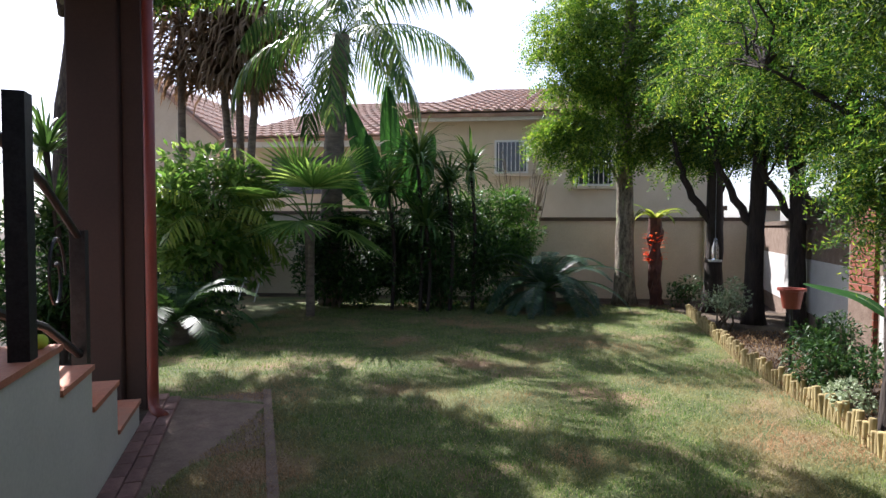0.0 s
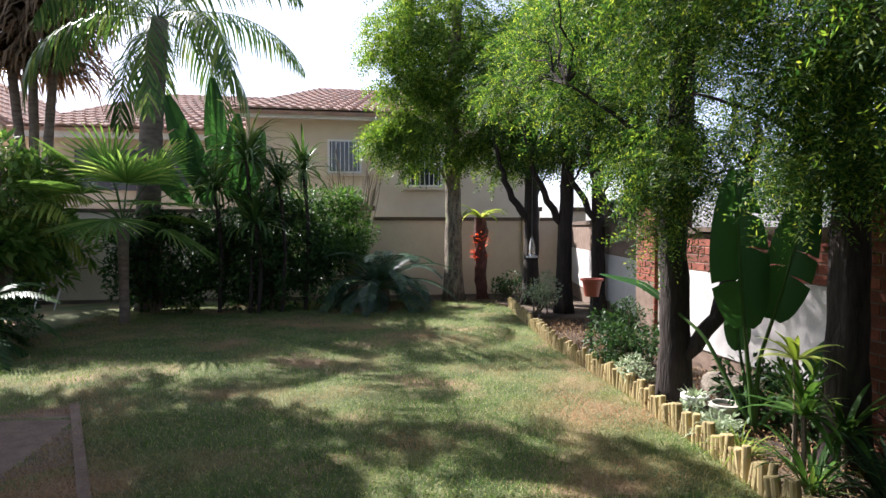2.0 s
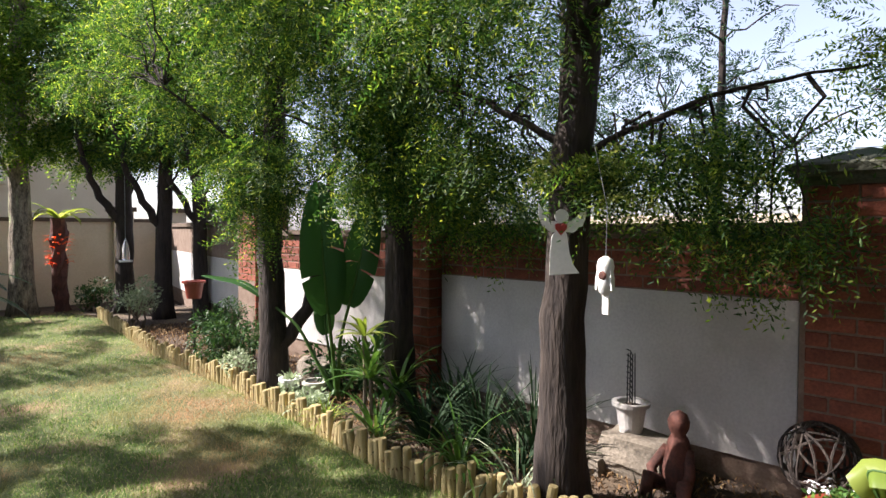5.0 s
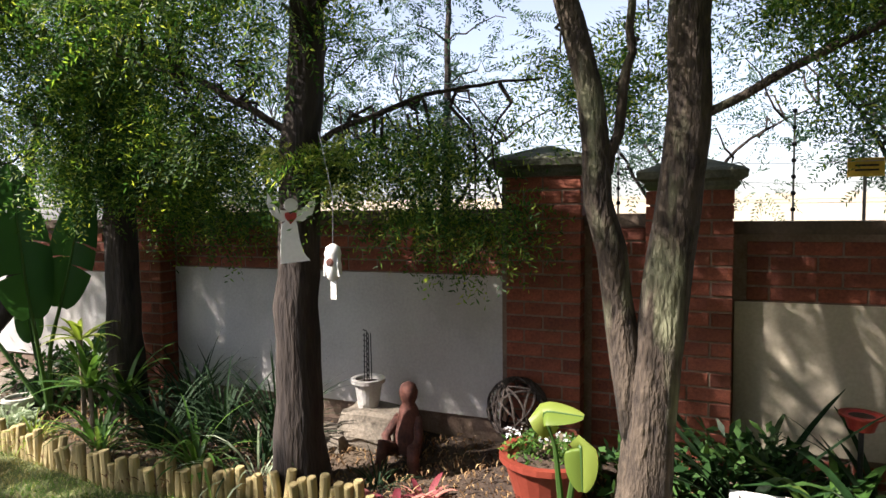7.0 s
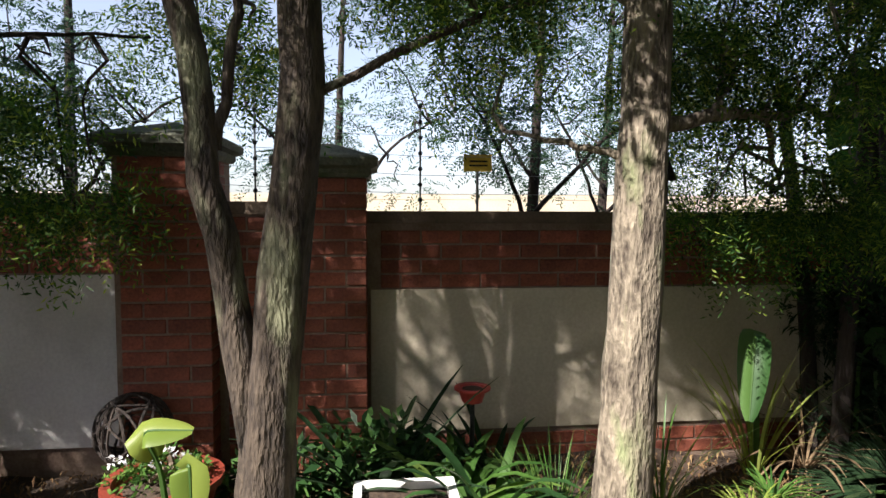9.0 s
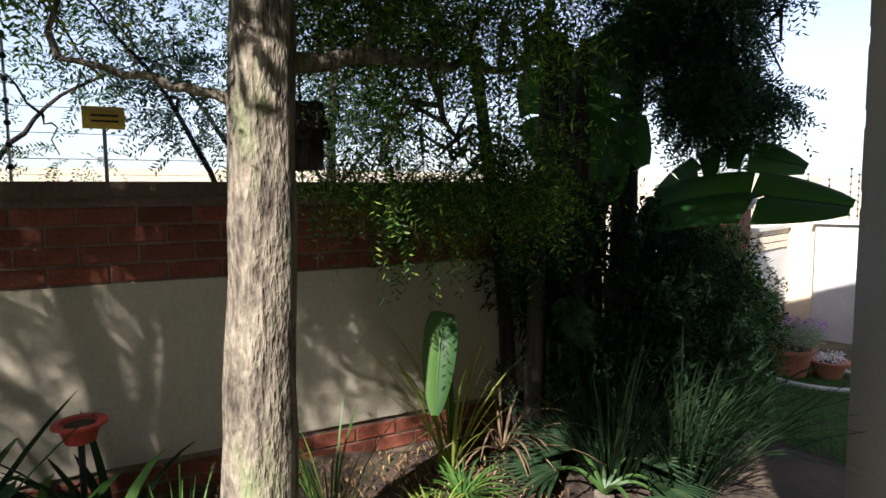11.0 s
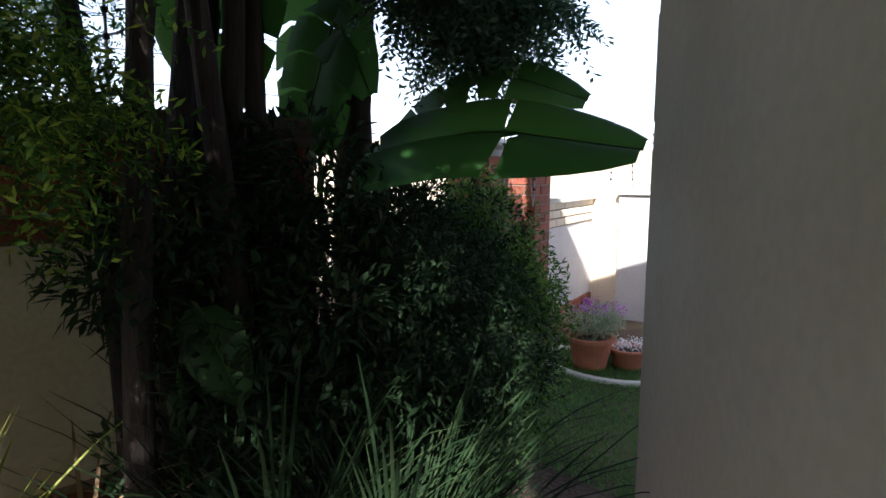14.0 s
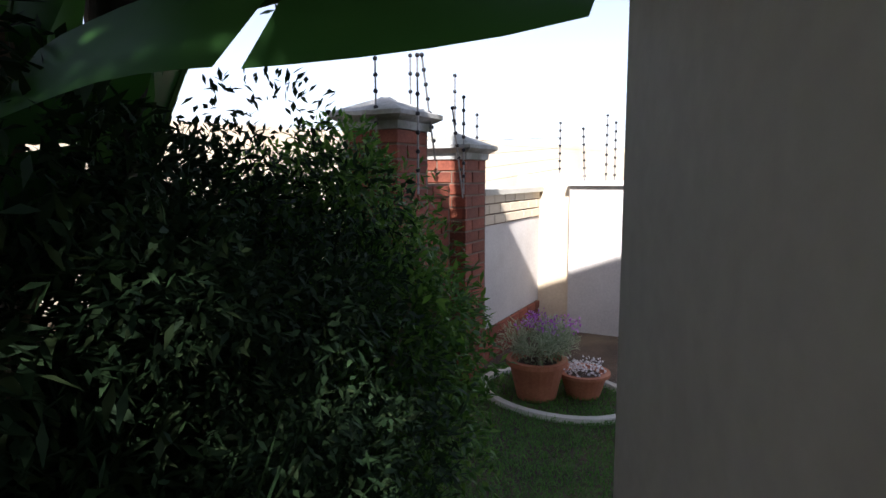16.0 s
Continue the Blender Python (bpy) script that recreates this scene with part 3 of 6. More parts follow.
for a, b in (((-2.7, -0.028, 1.7), (-2.64, -0.01, 2.7)), ((-1.54, -0.028, 1.7), (-1.48, -0.01, 2.7)), ((-2.64, -0.028, 2.64), (-1.54, -0.01, 2.7)), ((-2.64, -0.028, 1.7), (-1.54, -0.01, 1.75))):
    box(acc, a, b, TH, (*CORNER, 0))
local(put("window_frame", acc, M_SILL, win))
acc = Acc()
box(acc, (-2.64, -0.026, 1.75), (-1.54, -0.018, 2.64), TH, (*CORNER, 0))
local(put("pane", acc, M_GLASS, win))

# ---- patio, steps, column ----
SB, SD = np.array([-2.39, 3.17]), np.array([-0.407, 0.914])
STH = math.atan2(SD[1], SD[0])
stairs = thing("garden_stairs", (-2.6, 3.2, 0), "cream plastered garden steps with terracotta treads", "stairs", kind="structure")
bpy.context.view_layer.update()
for u0, u1, z in ((-6.0, -0.68, 0.99), (-0.68, -0.12, 0.77), (-0.12, 0.49, 0.53), (0.49, 1.23, 0.20)):
    acc = Acc()
    box(acc, (u0, 0.0, -0.1), (u1, 1.5, z), STH, (SB[0], SB[1], 0))
    b = local(put("step", acc, M_STAIRWALL, stairs))
    acc = Acc()
    box(acc, (u0 + 0.004, -0.012, z), (u1 + 0.02, 1.5, z + 0.03), STH, (SB[0], SB[1], 0))
    local(put("tread", acc, M_TERRACOTTA, b, "terracotta tiled tread"))
column = thing("veranda_column", (-3.55, 4.85, 0), "broad dark brown plastered veranda column", "column", kind="structure")
bpy.context.view_layer.update()
acc = Acc()
box(acc, (-3.81, 4.72, 0), (-3.32, 5.12, 3.6))
shaft = local(put("shaft", acc, M_COLUMN, column))
mod = shaft.modifiers.new("edge", "BEVEL")
mod.width, mod.segments = 0.02, 2
acc = Acc()
box(acc, (-3.319, 4.76, 0), (-3.14, 4.86, 3.6))
local(put("pilaster", acc, M_COLUMN, column))
for dx, dz in ((-0.10, 0.1), (0.02, 0.1), (-0.12, 0.0), (0.05, 0.0), (-0.04, -0.1), (0.0, 0.04)):
    acc = Acc()
    lathe(acc, [(0.018, 0), (0.014, 0.008)], segs=8)
    o = put("stud", acc, M_WHITE, column)
    o.matrix_world = pose(-3.68 + dx, 4.72, 2.85 + dz, 90)
    o.matrix_parent_inverse = column.matrix_world.inverted()
pipe = Acc()
tube(pipe, [(-3.01, 4.66, 3.6), (-3.01, 4.66, 1.5), (-3.01, 4.66, 0.16), (-2.99, 4.64, 0.07), (-2.93, 4.58, 0.04), (-2.82, 4.5, 0.035)], 0.045, 12)
dp = tagged(put("downpipe", pipe, M_PIPE, smooth=True), "rust-red painted downpipe with bent shoe", "downpipe")
slab = thing("patio", (-2.4, 4.2, 0), "reddish brick-paved patio slab edge", "patio", kind="structure")

rail = thing("stair_railing", (-2.1, 2.4, 1.0), "black wrought-iron stair railing with scrolls", "railing")
bpy.context.view_layer.update()


def on_stair(u, v, z):
    p = SB + SD * u + np.array([-SD[1], SD[0]]) * v
    return (p[0], p[1], z)


acc = Acc()
box(acc, (-1.05, 0.0, 1.0), (-0.96, 0.08, 2.12), STH, (SB[0], SB[1], 0))
local(put("post", acc, M_IRON, rail))
acc = Acc()
box(acc, (0.2, 0.10, 0.55), (0.28, 0.18, 1.55), STH, (SB[0], SB[1], 0))
local(put("post", acc, M_IRON, rail))
for za, zb in ((2.0, 1.5), (1.25, 0.78)):
    acc = Acc()
    tube(acc, [on_stair(-1.1, 0.14, za), on_stair(-0.4, 0.14, (za + zb) / 2 + 0.05), on_stair(0.25, 0.14, zb)], 0.022, 8)
    local(put("handrail", acc, M_IRON, rail))
acc = Acc()
tube(acc, [on_stair(-6, 0.14, 2.08), on_stair(-1.1, 0.14, 2.08)], 0.025, 8)
local(put("handrail", acc, M_IRON, rail))
for u, z, r in ((-0.7, 1.55, 0.16), (-0.2, 1.3, 0.16), (-2.0, 1.55, 0.2), (-2.6, 1.55, 0.2)):
    acc = Acc()
    tube(acc, [on_stair(u + r * (1 - k / 40) * math.cos(k * 0.28), 0.14, z + 1.5 * r * (1 - k / 40) * math.sin(k * 0.28)) for k in range(30)], 0.009, 6)
    local(put("scroll", acc, M_IRON, rail))
acc = Acc()
ball_rows = [(0.034 * math.sin(a), 0.034 - 0.034 * math.cos(a)) for a in np.linspace(0.05, math.pi - 0.05, 10)]
lathe(acc, ball_rows, on_stair(-0.77, 0.05, 1.02), 16)
tagged(put("tennis_ball", acc, M_BALL, smooth=True), "yellow-green tennis ball lying on the top step", "ball")

# slab above the view, added to shade column, patio and near lawn
roof = thing("unseen_veranda_roof", (-4.5, 3, 3.6), "unseen flat brown roof over the column, added for shade", "roof", kind="structure")
bpy.context.view_layer.update()
acc = Acc()
box(acc, (-4.5, -0.05, 3.6), (2.05, 4.0, 3.8), STH, (SB[0], SB[1], 0))
local(put("roof_slab", acc, M_COLUMN, roof))

# ---- neighbour's houses ----
def tiled_roof(name, a, b, c, d, parent, pitch=0.3):
    """Roof plane from eave a-b to ridge d-c, with rows of rounded tiles."""
    a, b, c, d = (np.array(p, float) for p in (a, b, c, d))
    nrm = np.cross(b - a, d - a)
    nrm /= np.linalg.norm(nrm)
    acc = Acc()
    cols = int(np.linalg.norm(b - a) / pitch)
    rws = int(np.linalg.norm(d - a) / 0.36)
    for r in range(rws):
        for q in range(cols):
            pts = []
            for rr, lift in ((r / rws, 0.05), ((r + 1.12) / rws, 0.015)):
                l0, r0 = a + (d - a) * rr, b + (c - b) * rr
                for s in range(5):
                    w = (q + s / 4) / cols
                    p = l0 + (r0 - l0) * w
                    pts.append(p + nrm * (lift + 0.07 * math.sin(s / 4 * math.pi)))
            acc.add(pts, [(s, s + 1, s + 6, s + 5) for s in range(4)] + [(0, 1, 2, 3, 4)])
    base = Acc()
    base.add([a, b, c, d, a - nrm * 0.1, b - nrm * 0.1, c - nrm * 0.1, d - nrm * 0.1], CUBE_F)
    rf = put("roof", base, M_TILE, parent, "weathered terracotta tiled roof")
    local(rf)
    local(put(name, acc, M_TILE, rf))
    return rf


nh = thing("neighbour_house", (-2, 18, 0), "cream single-storey neighbouring house with clay tile roof", "house")
bpy.context.view_layer.update()
acc = Acc()
box(acc, (-8.6, 18.2, 0), (-2.7, 24, 4.15))
local(put("wall", acc, M_CREAM, nh))
acc = Acc()
box(acc, (-2.7, 16.6, 0), (5.2, 24, 4.55))
local(put("wall", acc, M_CREAM, nh))
acc = Acc()
box(acc, (-8.9, 17.6, 4.0), (-2.9, 17.75, 4.3))
local(put("fascia", acc, M_WHITE, nh))
acc = Acc()
box(acc, (-2.9, 16.2, 4.45), (5.4, 16.35, 4.65))
local(put("fascia", acc, M_WHITE, nh))
tiled_roof("roof_tiles", (-9.0, 17.5, 4.25), (-2.2, 17.5, 4.25), (-1.0, 22, 6.1), (-6.2, 22, 6.1), nh)
tiled_roof("roof_tiles", (-3.05, 16.1, 4.62), (5.6, 16.1, 4.62), (4.5, 20.5, 6.15), (-0.9, 20.5, 6.15), nh)
for x, z0, z1, w in ((2.1, 2.75, 3.7, 0.9), (-0.1, 3.1, 3.9, 0.8)):
    wn_ = local(put("window", (lambda q: (box(q, (x - w / 2 - 0.06, 16.54, z0 - 0.06), (x + w / 2 + 0.06, 16.62, z1 + 0.06)), q)[1])(Acc()), M_WHITE, nh, "white framed window with burglar bars"))
    acc = Acc()
    box(acc, (x - w / 2, 16.52, z0), (x + w / 2, 16.545, z1))
    local(put("pane", acc, M_GLASS, wn_))
    for k in range(7):
        acc = Acc()
        tube(acc, [(x - w / 2 + w * (k + 0.5) / 7, 16.49, z0), (x - w / 2 + w * (k + 0.5) / 7, 16.49, z1)], 0.012, 6)
        local(put("bar", acc, M_WHITE, wn_))
    acc = Acc()
    box(acc, (x - w / 2 - 0.12, 16.44, z0 - 0.14), (x + w / 2 + 0.12, 16.6, z0 - 0.06))
    local(put("sill", acc, M_CREAM, wn_))
# flat dark panel: window and shade below the fascia in one colour
acc = Acc()
box(acc, (-7.6, 18.14, 2.6), (-4.6, 18.22, 3.75))
local(put("window", acc, M_DARK, nh, "dark shaded window under the eaves"))
for z in (2.5, 2.95, 3.4):
    acc = Acc()
    box(acc, (0.55, 16.55, z), (0.95, 16.62, z + 0.22))
    local(put("quoin", acc, M_CREAM, nh))
gh = thing("gabled_house", (-11, 19, 0), "pale gabled house beyond the back wall", "house")
bpy.context.view_layer.update()
acc = Acc()
acc.add([(-15, 18.5, 0), (-9.6, 18.5, 0), (-9.6, 18.5, 4.4), (-12.0, 18.5, 6.4), (-15, 18.5, 4.4), (-15, 26, 0), (-9.6, 26, 0), (-9.6, 26, 4.4), (-12.0, 26, 6.4), (-15, 26, 4.4)],
        [(0, 1, 2, 3, 4), (9, 8, 7, 6, 5), (1, 6, 7, 2), (0, 4, 9, 5), (2, 7, 8, 3), (3, 8, 9, 4)])
local(put("wall", acc, M_CREAM, gh))
tiled_roof("roof_tiles", (-9.2, 18.3, 4.3), (-9.2, 26, 4.3), (-12, 26, 6.5), (-12, 18.3, 6.5), gh)
# ---- plants: builders ----
def resample(pts, n):
    pts = np.asarray(pts, float)
    d = np.r_[0, np.cumsum(np.linalg.norm(np.diff(pts, axis=0), axis=1))]
    s = np.linspace(0, d[-1], n)
    p = np.stack([np.interp(s, d, pts[:, k]) for k in range(3)], 1)
    for _ in range(3):
        p[1:-1] = (p[:-2] + 2 * p[1:-1] + p[2:]) / 4
    return p


def cloud(centre, radii, n, r, low=0.3):
    """Clump centres scattered through an ellipsoid."""
    d = rng.normal(size=(n, 3))
    d /= np.linalg.norm(d, axis=1, keepdims=True)
    p = np.array(centre) + d * np.array(radii) * (rng.uniform(low, 1, n) ** 0.6)[:, None]
    return np.concatenate([p, rng.uniform(0.7, 1.3, (n, 1)) * r], 1)


def tree(name, label, path, r0, r1, limbs, clumps, leaf, bark, count=22, spray=0.32, leaf_len=0.042, leaf_w=0.0056, droop=0.5, per=22, heading=(0, 0, 0), group="", flute=0.05, upper=None):
    base = path[0]
    t = thing(name, base, label, "tree", group)
    bpy.context.view_layer.update()
    p = resample(path, 30)
    p[2:-1] += rng.normal(size=(27, 3)) * r0 * 0.05
    s = np.linspace(0, 1, 30)
    rr = r0 + (r1 - r0) * s + r0 * 0.35 * np.exp(-s * 22)
    acc = Acc()
    tube(acc, p, rr, 18, 0.025, flute=flute)
    local(put("trunk", acc, bark, t, smooth=True))
    for pts, a, b in limbs:
        q = resample(pts, 14)
        q[1:-1] += rng.normal(size=(12, 3)) * a * 0.3
        acc = Acc()
        tube(acc, q, np.linspace(a, b, 14), 8, 0.04)
        local(put("limb", acc, bark, t, smooth=True))
    if len(clumps):
        acc = Acc()
        tops = [np.asarray(q, float) for l in limbs for q in resample(l[0], 7)[2:]] + [p[14], p[17], p[20], p[23], p[26]]
        for c in clumps:
            k = min(tops, key=lambda q: np.linalg.norm(q - c[:3]))
            if np.linalg.norm(k - c[:3]) < 2.6:
                tube(acc, curve_pts(k, c[:3], 0.08, 6, 0.04), np.linspace(0.012, 0.004, 6), 4, cap=False)
        if acc.n:
            tagged(local(put("branchwork", acc, bark, t)), kind="stuff")
        local(quads_object("crown", sprays(clumps, np.array(heading, float), count, spray, leaf_len, leaf_w, droop, per), leaf, t))
    # coarse foliage above the view, added to block sky light from below
    if upper is not None:
        local(quads_object("unseen_shade_crown", sprays(upper, np.zeros(3), 30, 0.42, 0.09, 0.02, droop, 14), leaf, t))
    return t


def frond(leaves, stems, base, az, rise, droop, length, leaflet, pairs=34, width=0.03, hang=0.5, stem_r=0.014, bare=0.15):
    """A feather-shaped palm frond."""
    p = np.array(base, float)
    rib = [p.copy()]
    n = pairs
    side = np.array([-math.sin(az), math.cos(az), 0])
    for i in range(n):
        s = (i + 1) / n
        e = rise - droop * s ** 1.3
        t = np.array([math.cos(az) * math.cos(e), math.sin(az) * math.cos(e), math.sin(e)])
        p = p + t * length / n
        rib.append(p.copy())
        if s < bare:
            continue
        ll = leaflet * (math.sin(math.pi * min(1, 0.12 + 0.86 * s)) ** 0.7 + 0.12)
        for sg in (-1, 1):
            d = side * sg * 0.85 + t * 0.55 + np.array([0, 0, -hang * rng.uniform(0.3, 1.3)])
            d /= np.linalg.norm(d)
            u = np.cross(d, t)
            u /= np.linalg.norm(u) + 1e-6
            q = p + d * ll * 0.55 + np.array([0, 0, -0.06 * ll])
            r = p + d * ll + np.array([0, 0, -hang * 0.45 * ll])
            w = np.cross(u, d) * width * 0.5
            leaves.add([p - w * 0.6, p + w * 0.6, q + w, q - w, r], [(0, 1, 2, 3), (3, 2, 4)])
    tube(stems, np.array(rib)[::2], np.linspace(stem_r, stem_r * 0.25, len(rib[::2])), 5, cap=False)


def fan_leaf(leaves, stems, root, hub, az, tilt, radius, n=22, spread=2.5, droop=0.7, width=0.05):
    """A fan-palm leaf: a stalk and a fan of pleated blades joined near the hub."""
    tube(stems, curve_pts(root, hub, 0.05, 7), np.linspace(0.013, 0.008, 7), 5, cap=False)
    f = np.array([math.cos(az) * math.cos(tilt), math.sin(az) * math.cos(tilt), math.sin(tilt)])
    s = np.array([-math.sin(az), math.cos(az), 0])
    up = np.cross(f, s)
    hub = np.array(hub, float)
    for k in range(n):
        a = spread * ((k + 0.5) / n - 0.5) * 2 * 0.62
        d = f * math.cos(a) + s * math.sin(a)
        c = np.cross(up, d)
        ln = radius * (0.78 + 0.22 * math.cos(a)) * rng.uniform(0.93, 1.06)
        w = width * 0.5
        v = []
        for j, q in enumerate((0.0, 0.3, 0.6, 0.85, 1.0)):
            p = hub + d * ln * q - np.array([0, 0, droop * 0.4 * ln * max(0, q - 0.45) ** 1.6])
            ww = w * (0.25, 1.0, 0.9, 0.5, 0.04)[j]
            v += [p - c * ww + up * ww * 0.5, p, p + c * ww + up * ww * 0.5]
        leaves.add(v, [(3 * i + m, 3 * i + m + 1, 3 * i + m + 4, 3 * i + m + 3) for i in range(4) for m in (0, 1)])


def banana_leaf(leaves, stems, path, width, splits=6, roll=0.3, stem_from=0.0, facing=None):
    """A broad banana-like leaf along a midrib; its edge is torn into strips."""
    p = resample(path, 34)
    tan = np.gradient(p, axis=0)
    tan /= np.linalg.norm(tan, axis=1, keepdims=True)
    fac = np.array(facing if facing is not None else (0, 0, 1.0), float)
    first = int(stem_from * 33)
    tube(stems, p, np.linspace(0.02, 0.004, 34), 6, cap=False)
    for sg in (-1, 1):
        torn = set(rng.choice(np.arange(first + 3, 31), size=min(splits, max(0, 28 - first)), replace=False).tolist()) if splits else set()
        strip_v, strip_f = [], []

        def flush():
            if len(strip_v) >= 6:
                m = len(strip_v) // 3
                leaves.add(strip_v, [(3 * i + q, 3 * i + q + 1, 3 * i + q + 4, 3 * i + q + 3) for i in range(m - 1) for q in (0, 1)])
            strip_v.clear()
        for i in range(first, 34):
            s = (i - first) / (33 - first)
            w = width * 0.5 * (math.sin(math.pi * min(0.985, 0.04 + 0.94 * s ** 0.85)) ** 0.55)
            sd = np.cross(tan[i], fac)
            sd /= np.linalg.norm(sd) + 1e-6
            up = np.cross(sd, tan[i])
            up = up if up @ fac > 0 else -up
            e = p[i] + sd * sg * w + up * roll * w * 0.3 - np.array([0, 0, 0.18 * w])
            m = p[i] + sd * sg * w * 0.5 + up * roll * w * 0.5
            if i in torn and len(strip_v) >= 6:
                g = tan[i] * width * rng.uniform(0.04, 0.09)
                strip_v[-1] = strip_v[-1] - g * 0.5
                strip_v.extend([p[i], m - g * 0.4, e - g])
                flush()
                strip_v.extend([p[i], m + g * 0.15, e + g * 0.3])
            else:
                strip_v.extend([p[i], m, e])
        flush()


def broad(centres, count, length, width, up=0.2, flat=0.8):
    """Broad leaves turned every way, through clumps of x, y, z, radius."""
    c = np.asarray(centres, float)
    k = np.repeat(np.arange(len(c)), count)
    n = len(k)
    d = rng.normal(size=(n, 3))
    d /= np.linalg.norm(d, axis=1, keepdims=True)
    pos = c[k, :3] + d * (c[k, 3] * rng.uniform(0.4, 1.05, n) ** 0.5)[:, None] * np.array([1, 1, flat])
    ld = d * 0.8 + rng.normal(size=(n, 3)) * 0.6 + np.array([0, 0, up])
    ld /= np.linalg.norm(ld, axis=1, keepdims=True)
    wd = np.cross(ld, rng.normal(size=(n, 3)) * 0.5 + np.array([0, 0, 1.0]))
    wd /= np.linalg.norm(wd, axis=1, keepdims=True)
    L = (length * rng.uniform(0.6, 1.25, n))[:, None]
    W = (width * rng.uniform(0.7, 1.2, n))[:, None] * 0.5
    return np.stack([pos, pos + ld * L * 0.45 + wd * W, pos + ld * L + np.array([0, 0, -0.15]) * L, pos + ld * L * 0.45 - wd * W], 1)


def shrub(name, label, at, clumps, count, length, width, leaf, stems=6, stem_mat=None, up=0.2, group=""):
    t = thing(name, at, label, "shrub", group)
    bpy.context.view_layer.update()
    for k in range(stems):
        c = clumps[k % len(clumps)]
        acc = Acc()
        tube(acc, curve_pts((at[0] + rng.normal() * 0.05, at[1] + rng.normal() * 0.05, at[2]), c[:3], 0.05, 7, 0.02), np.linspace(0.018, 0.006, 7), 5)
        local(put("stem", acc, stem_mat or M_TWIG, t))
    local(quads_object("foliage", broad(clumps, count, length, width, up), leaf, t))
    return t


def tuft(name, label, at, n, length, width, leaf, rise=(0.7, 1.45), droop=(1.2, 2.4), category="plant", group="", spread=0.06, segs=6):
    """A tuft of arching strap leaves, each a part of its own kind in one clump."""
    t = thing(name, at, label, category, group)
    bpy.context.view_layer.update()
    acc = Acc()
    for k in range(n):
        az = rng.uniform(0, 2 * math.pi)
        r = rng.uniform(0, spread)
        strap(acc, (at[0] + r * math.cos(az), at[1] + r * math.sin(az), at[2]), az, length * rng.uniform(0.6, 1.15), width * rng.uniform(0.7, 1.15), rng.uniform(*rise), rng.uniform(*droop), segs)
    local(put("leaves", acc, leaf, t, smooth=True))
    return t


# ---- trees along the wall ----
T = "row of trees along the brick wall"
# its last crown cloud is unseen, added to dapple trunks and wall
tree("feathery_tree", "tree with pale trunk holding a white wooden angel", [(2.66, 1.29, 0.0), (2.63, 1.28, 0.6), (2.64, 1.27, 1.3), (2.67, 1.22, 2.2), (2.70, 1.15, 3.4), (2.75, 1.1, 5.2)], 0.135, 0.05,
     [([(2.66, 1.25, 1.9), (2.75, 0.95, 2.1), (2.9, 0.5, 2.25), (3.1, 0.0, 2.3)], 0.022, 0.006), ([(2.66, 1.25, 2.0), (2.5, 1.7, 2.3), (2.4, 2.3, 2.5)], 0.024, 0.007),
      ([(2.68, 1.2, 2.4), (2.3, 1.1, 2.9), (1.8, 1.0, 3.2)], 0.03, 0.01), ([(2.68, 1.2, 2.6), (2.5, 0.7, 3.0), (2.2, 0.2, 3.3)], 0.03, 0.01), ([(2.7, 1.1, 3.0), (3.3, 0.9, 3.5)], 0.03, 0.01)],
     np.concatenate([cloud((2.5, 1.6, 3.1), (0.9, 1.1, 0.8), 24, 0.24), cloud((2.7, 2.0, 2.05), (0.35, 0.5, 0.22), 6, 0.18), cloud((2.95, 0.55, 2.0), (0.2, 0.35, 0.25), 5, 0.16), cloud((2.72, 1.2, 1.9), (0.1, 0.25, 0.06), 4, 0.1), cloud((3.05, 0.5, 1.6), (0.12, 0.4, 0.1), 4, 0.12), cloud((1.9, 0.8, 3.6), (0.95, 1.2, 0.5), 23, 0.25)]),
     M_FEATHER, M_BARKDARK, 64, group=T, upper=cloud((3.2, 1.7, 4.0), (0.75, 1.2, 0.35), 30, 0.34))
angel_tree = bpy.data.objects["feathery_tree"]
local(quads_object("sprig", sprays(np.concatenate([cloud((2.6, 1.17, 1.9), (0.05, 0.26, 0.05), 8, 0.07), cloud((2.6, 0.85, 1.72), (0.05, 0.12, 0.05), 3, 0.05)]), np.zeros(3), 9, 0.14, 0.03, 0.006, 0.3, 16), M_LIME, angel_tree, "bright yellow-green sprigs"))
tree("forked_tree", "forked pale-barked tree standing in the bed", [(2.64, -0.55, 0.0), (2.64, -0.553, 0.55), (2.64, -0.60, 0.9), (2.64, -0.665, 1.37), (2.64, -0.708, 1.94), (2.65, -0.73, 2.5), (2.7, -0.8, 4.6)], 0.118, 0.05,
     [([(2.64, -0.53, 0.55), (2.62, -0.44, 0.95), (2.62, -0.41, 1.37), (2.62, -0.367, 1.94), (2.62, -0.26, 2.42), (2.6, -0.05, 3.4)], 0.074, 0.045),
      ([(2.62, -0.39, 1.75), (2.6, -0.48, 2.1), (2.6, -0.5, 2.9)], 0.026, 0.012), ([(2.65, -0.71, 1.95), (2.65, -1.05, 2.12), (2.65, -1.5, 2.34), (2.7, -2.2, 2.5)], 0.022, 0.008),
      ([(2.68, -0.75, 3.0), (2.2, -1.1, 3.5)], 0.03, 0.01)],
     np.concatenate([cloud((2.3, -0.3, 3.6), (1.1, 1.0, 0.6), 22, 0.24), cloud((2.9, -1.5, 2.7), (0.4, 0.6, 0.3), 6, 0.18), cloud((3.3, -0.35, 2.35), (0.25, 0.35, 0.3), 5, 0.17)]), M_FEATHER, M_BARK, 60, group=T, upper=cloud((3.2, -0.5, 4.0), (0.75, 1.2, 0.35), 30, 0.34))
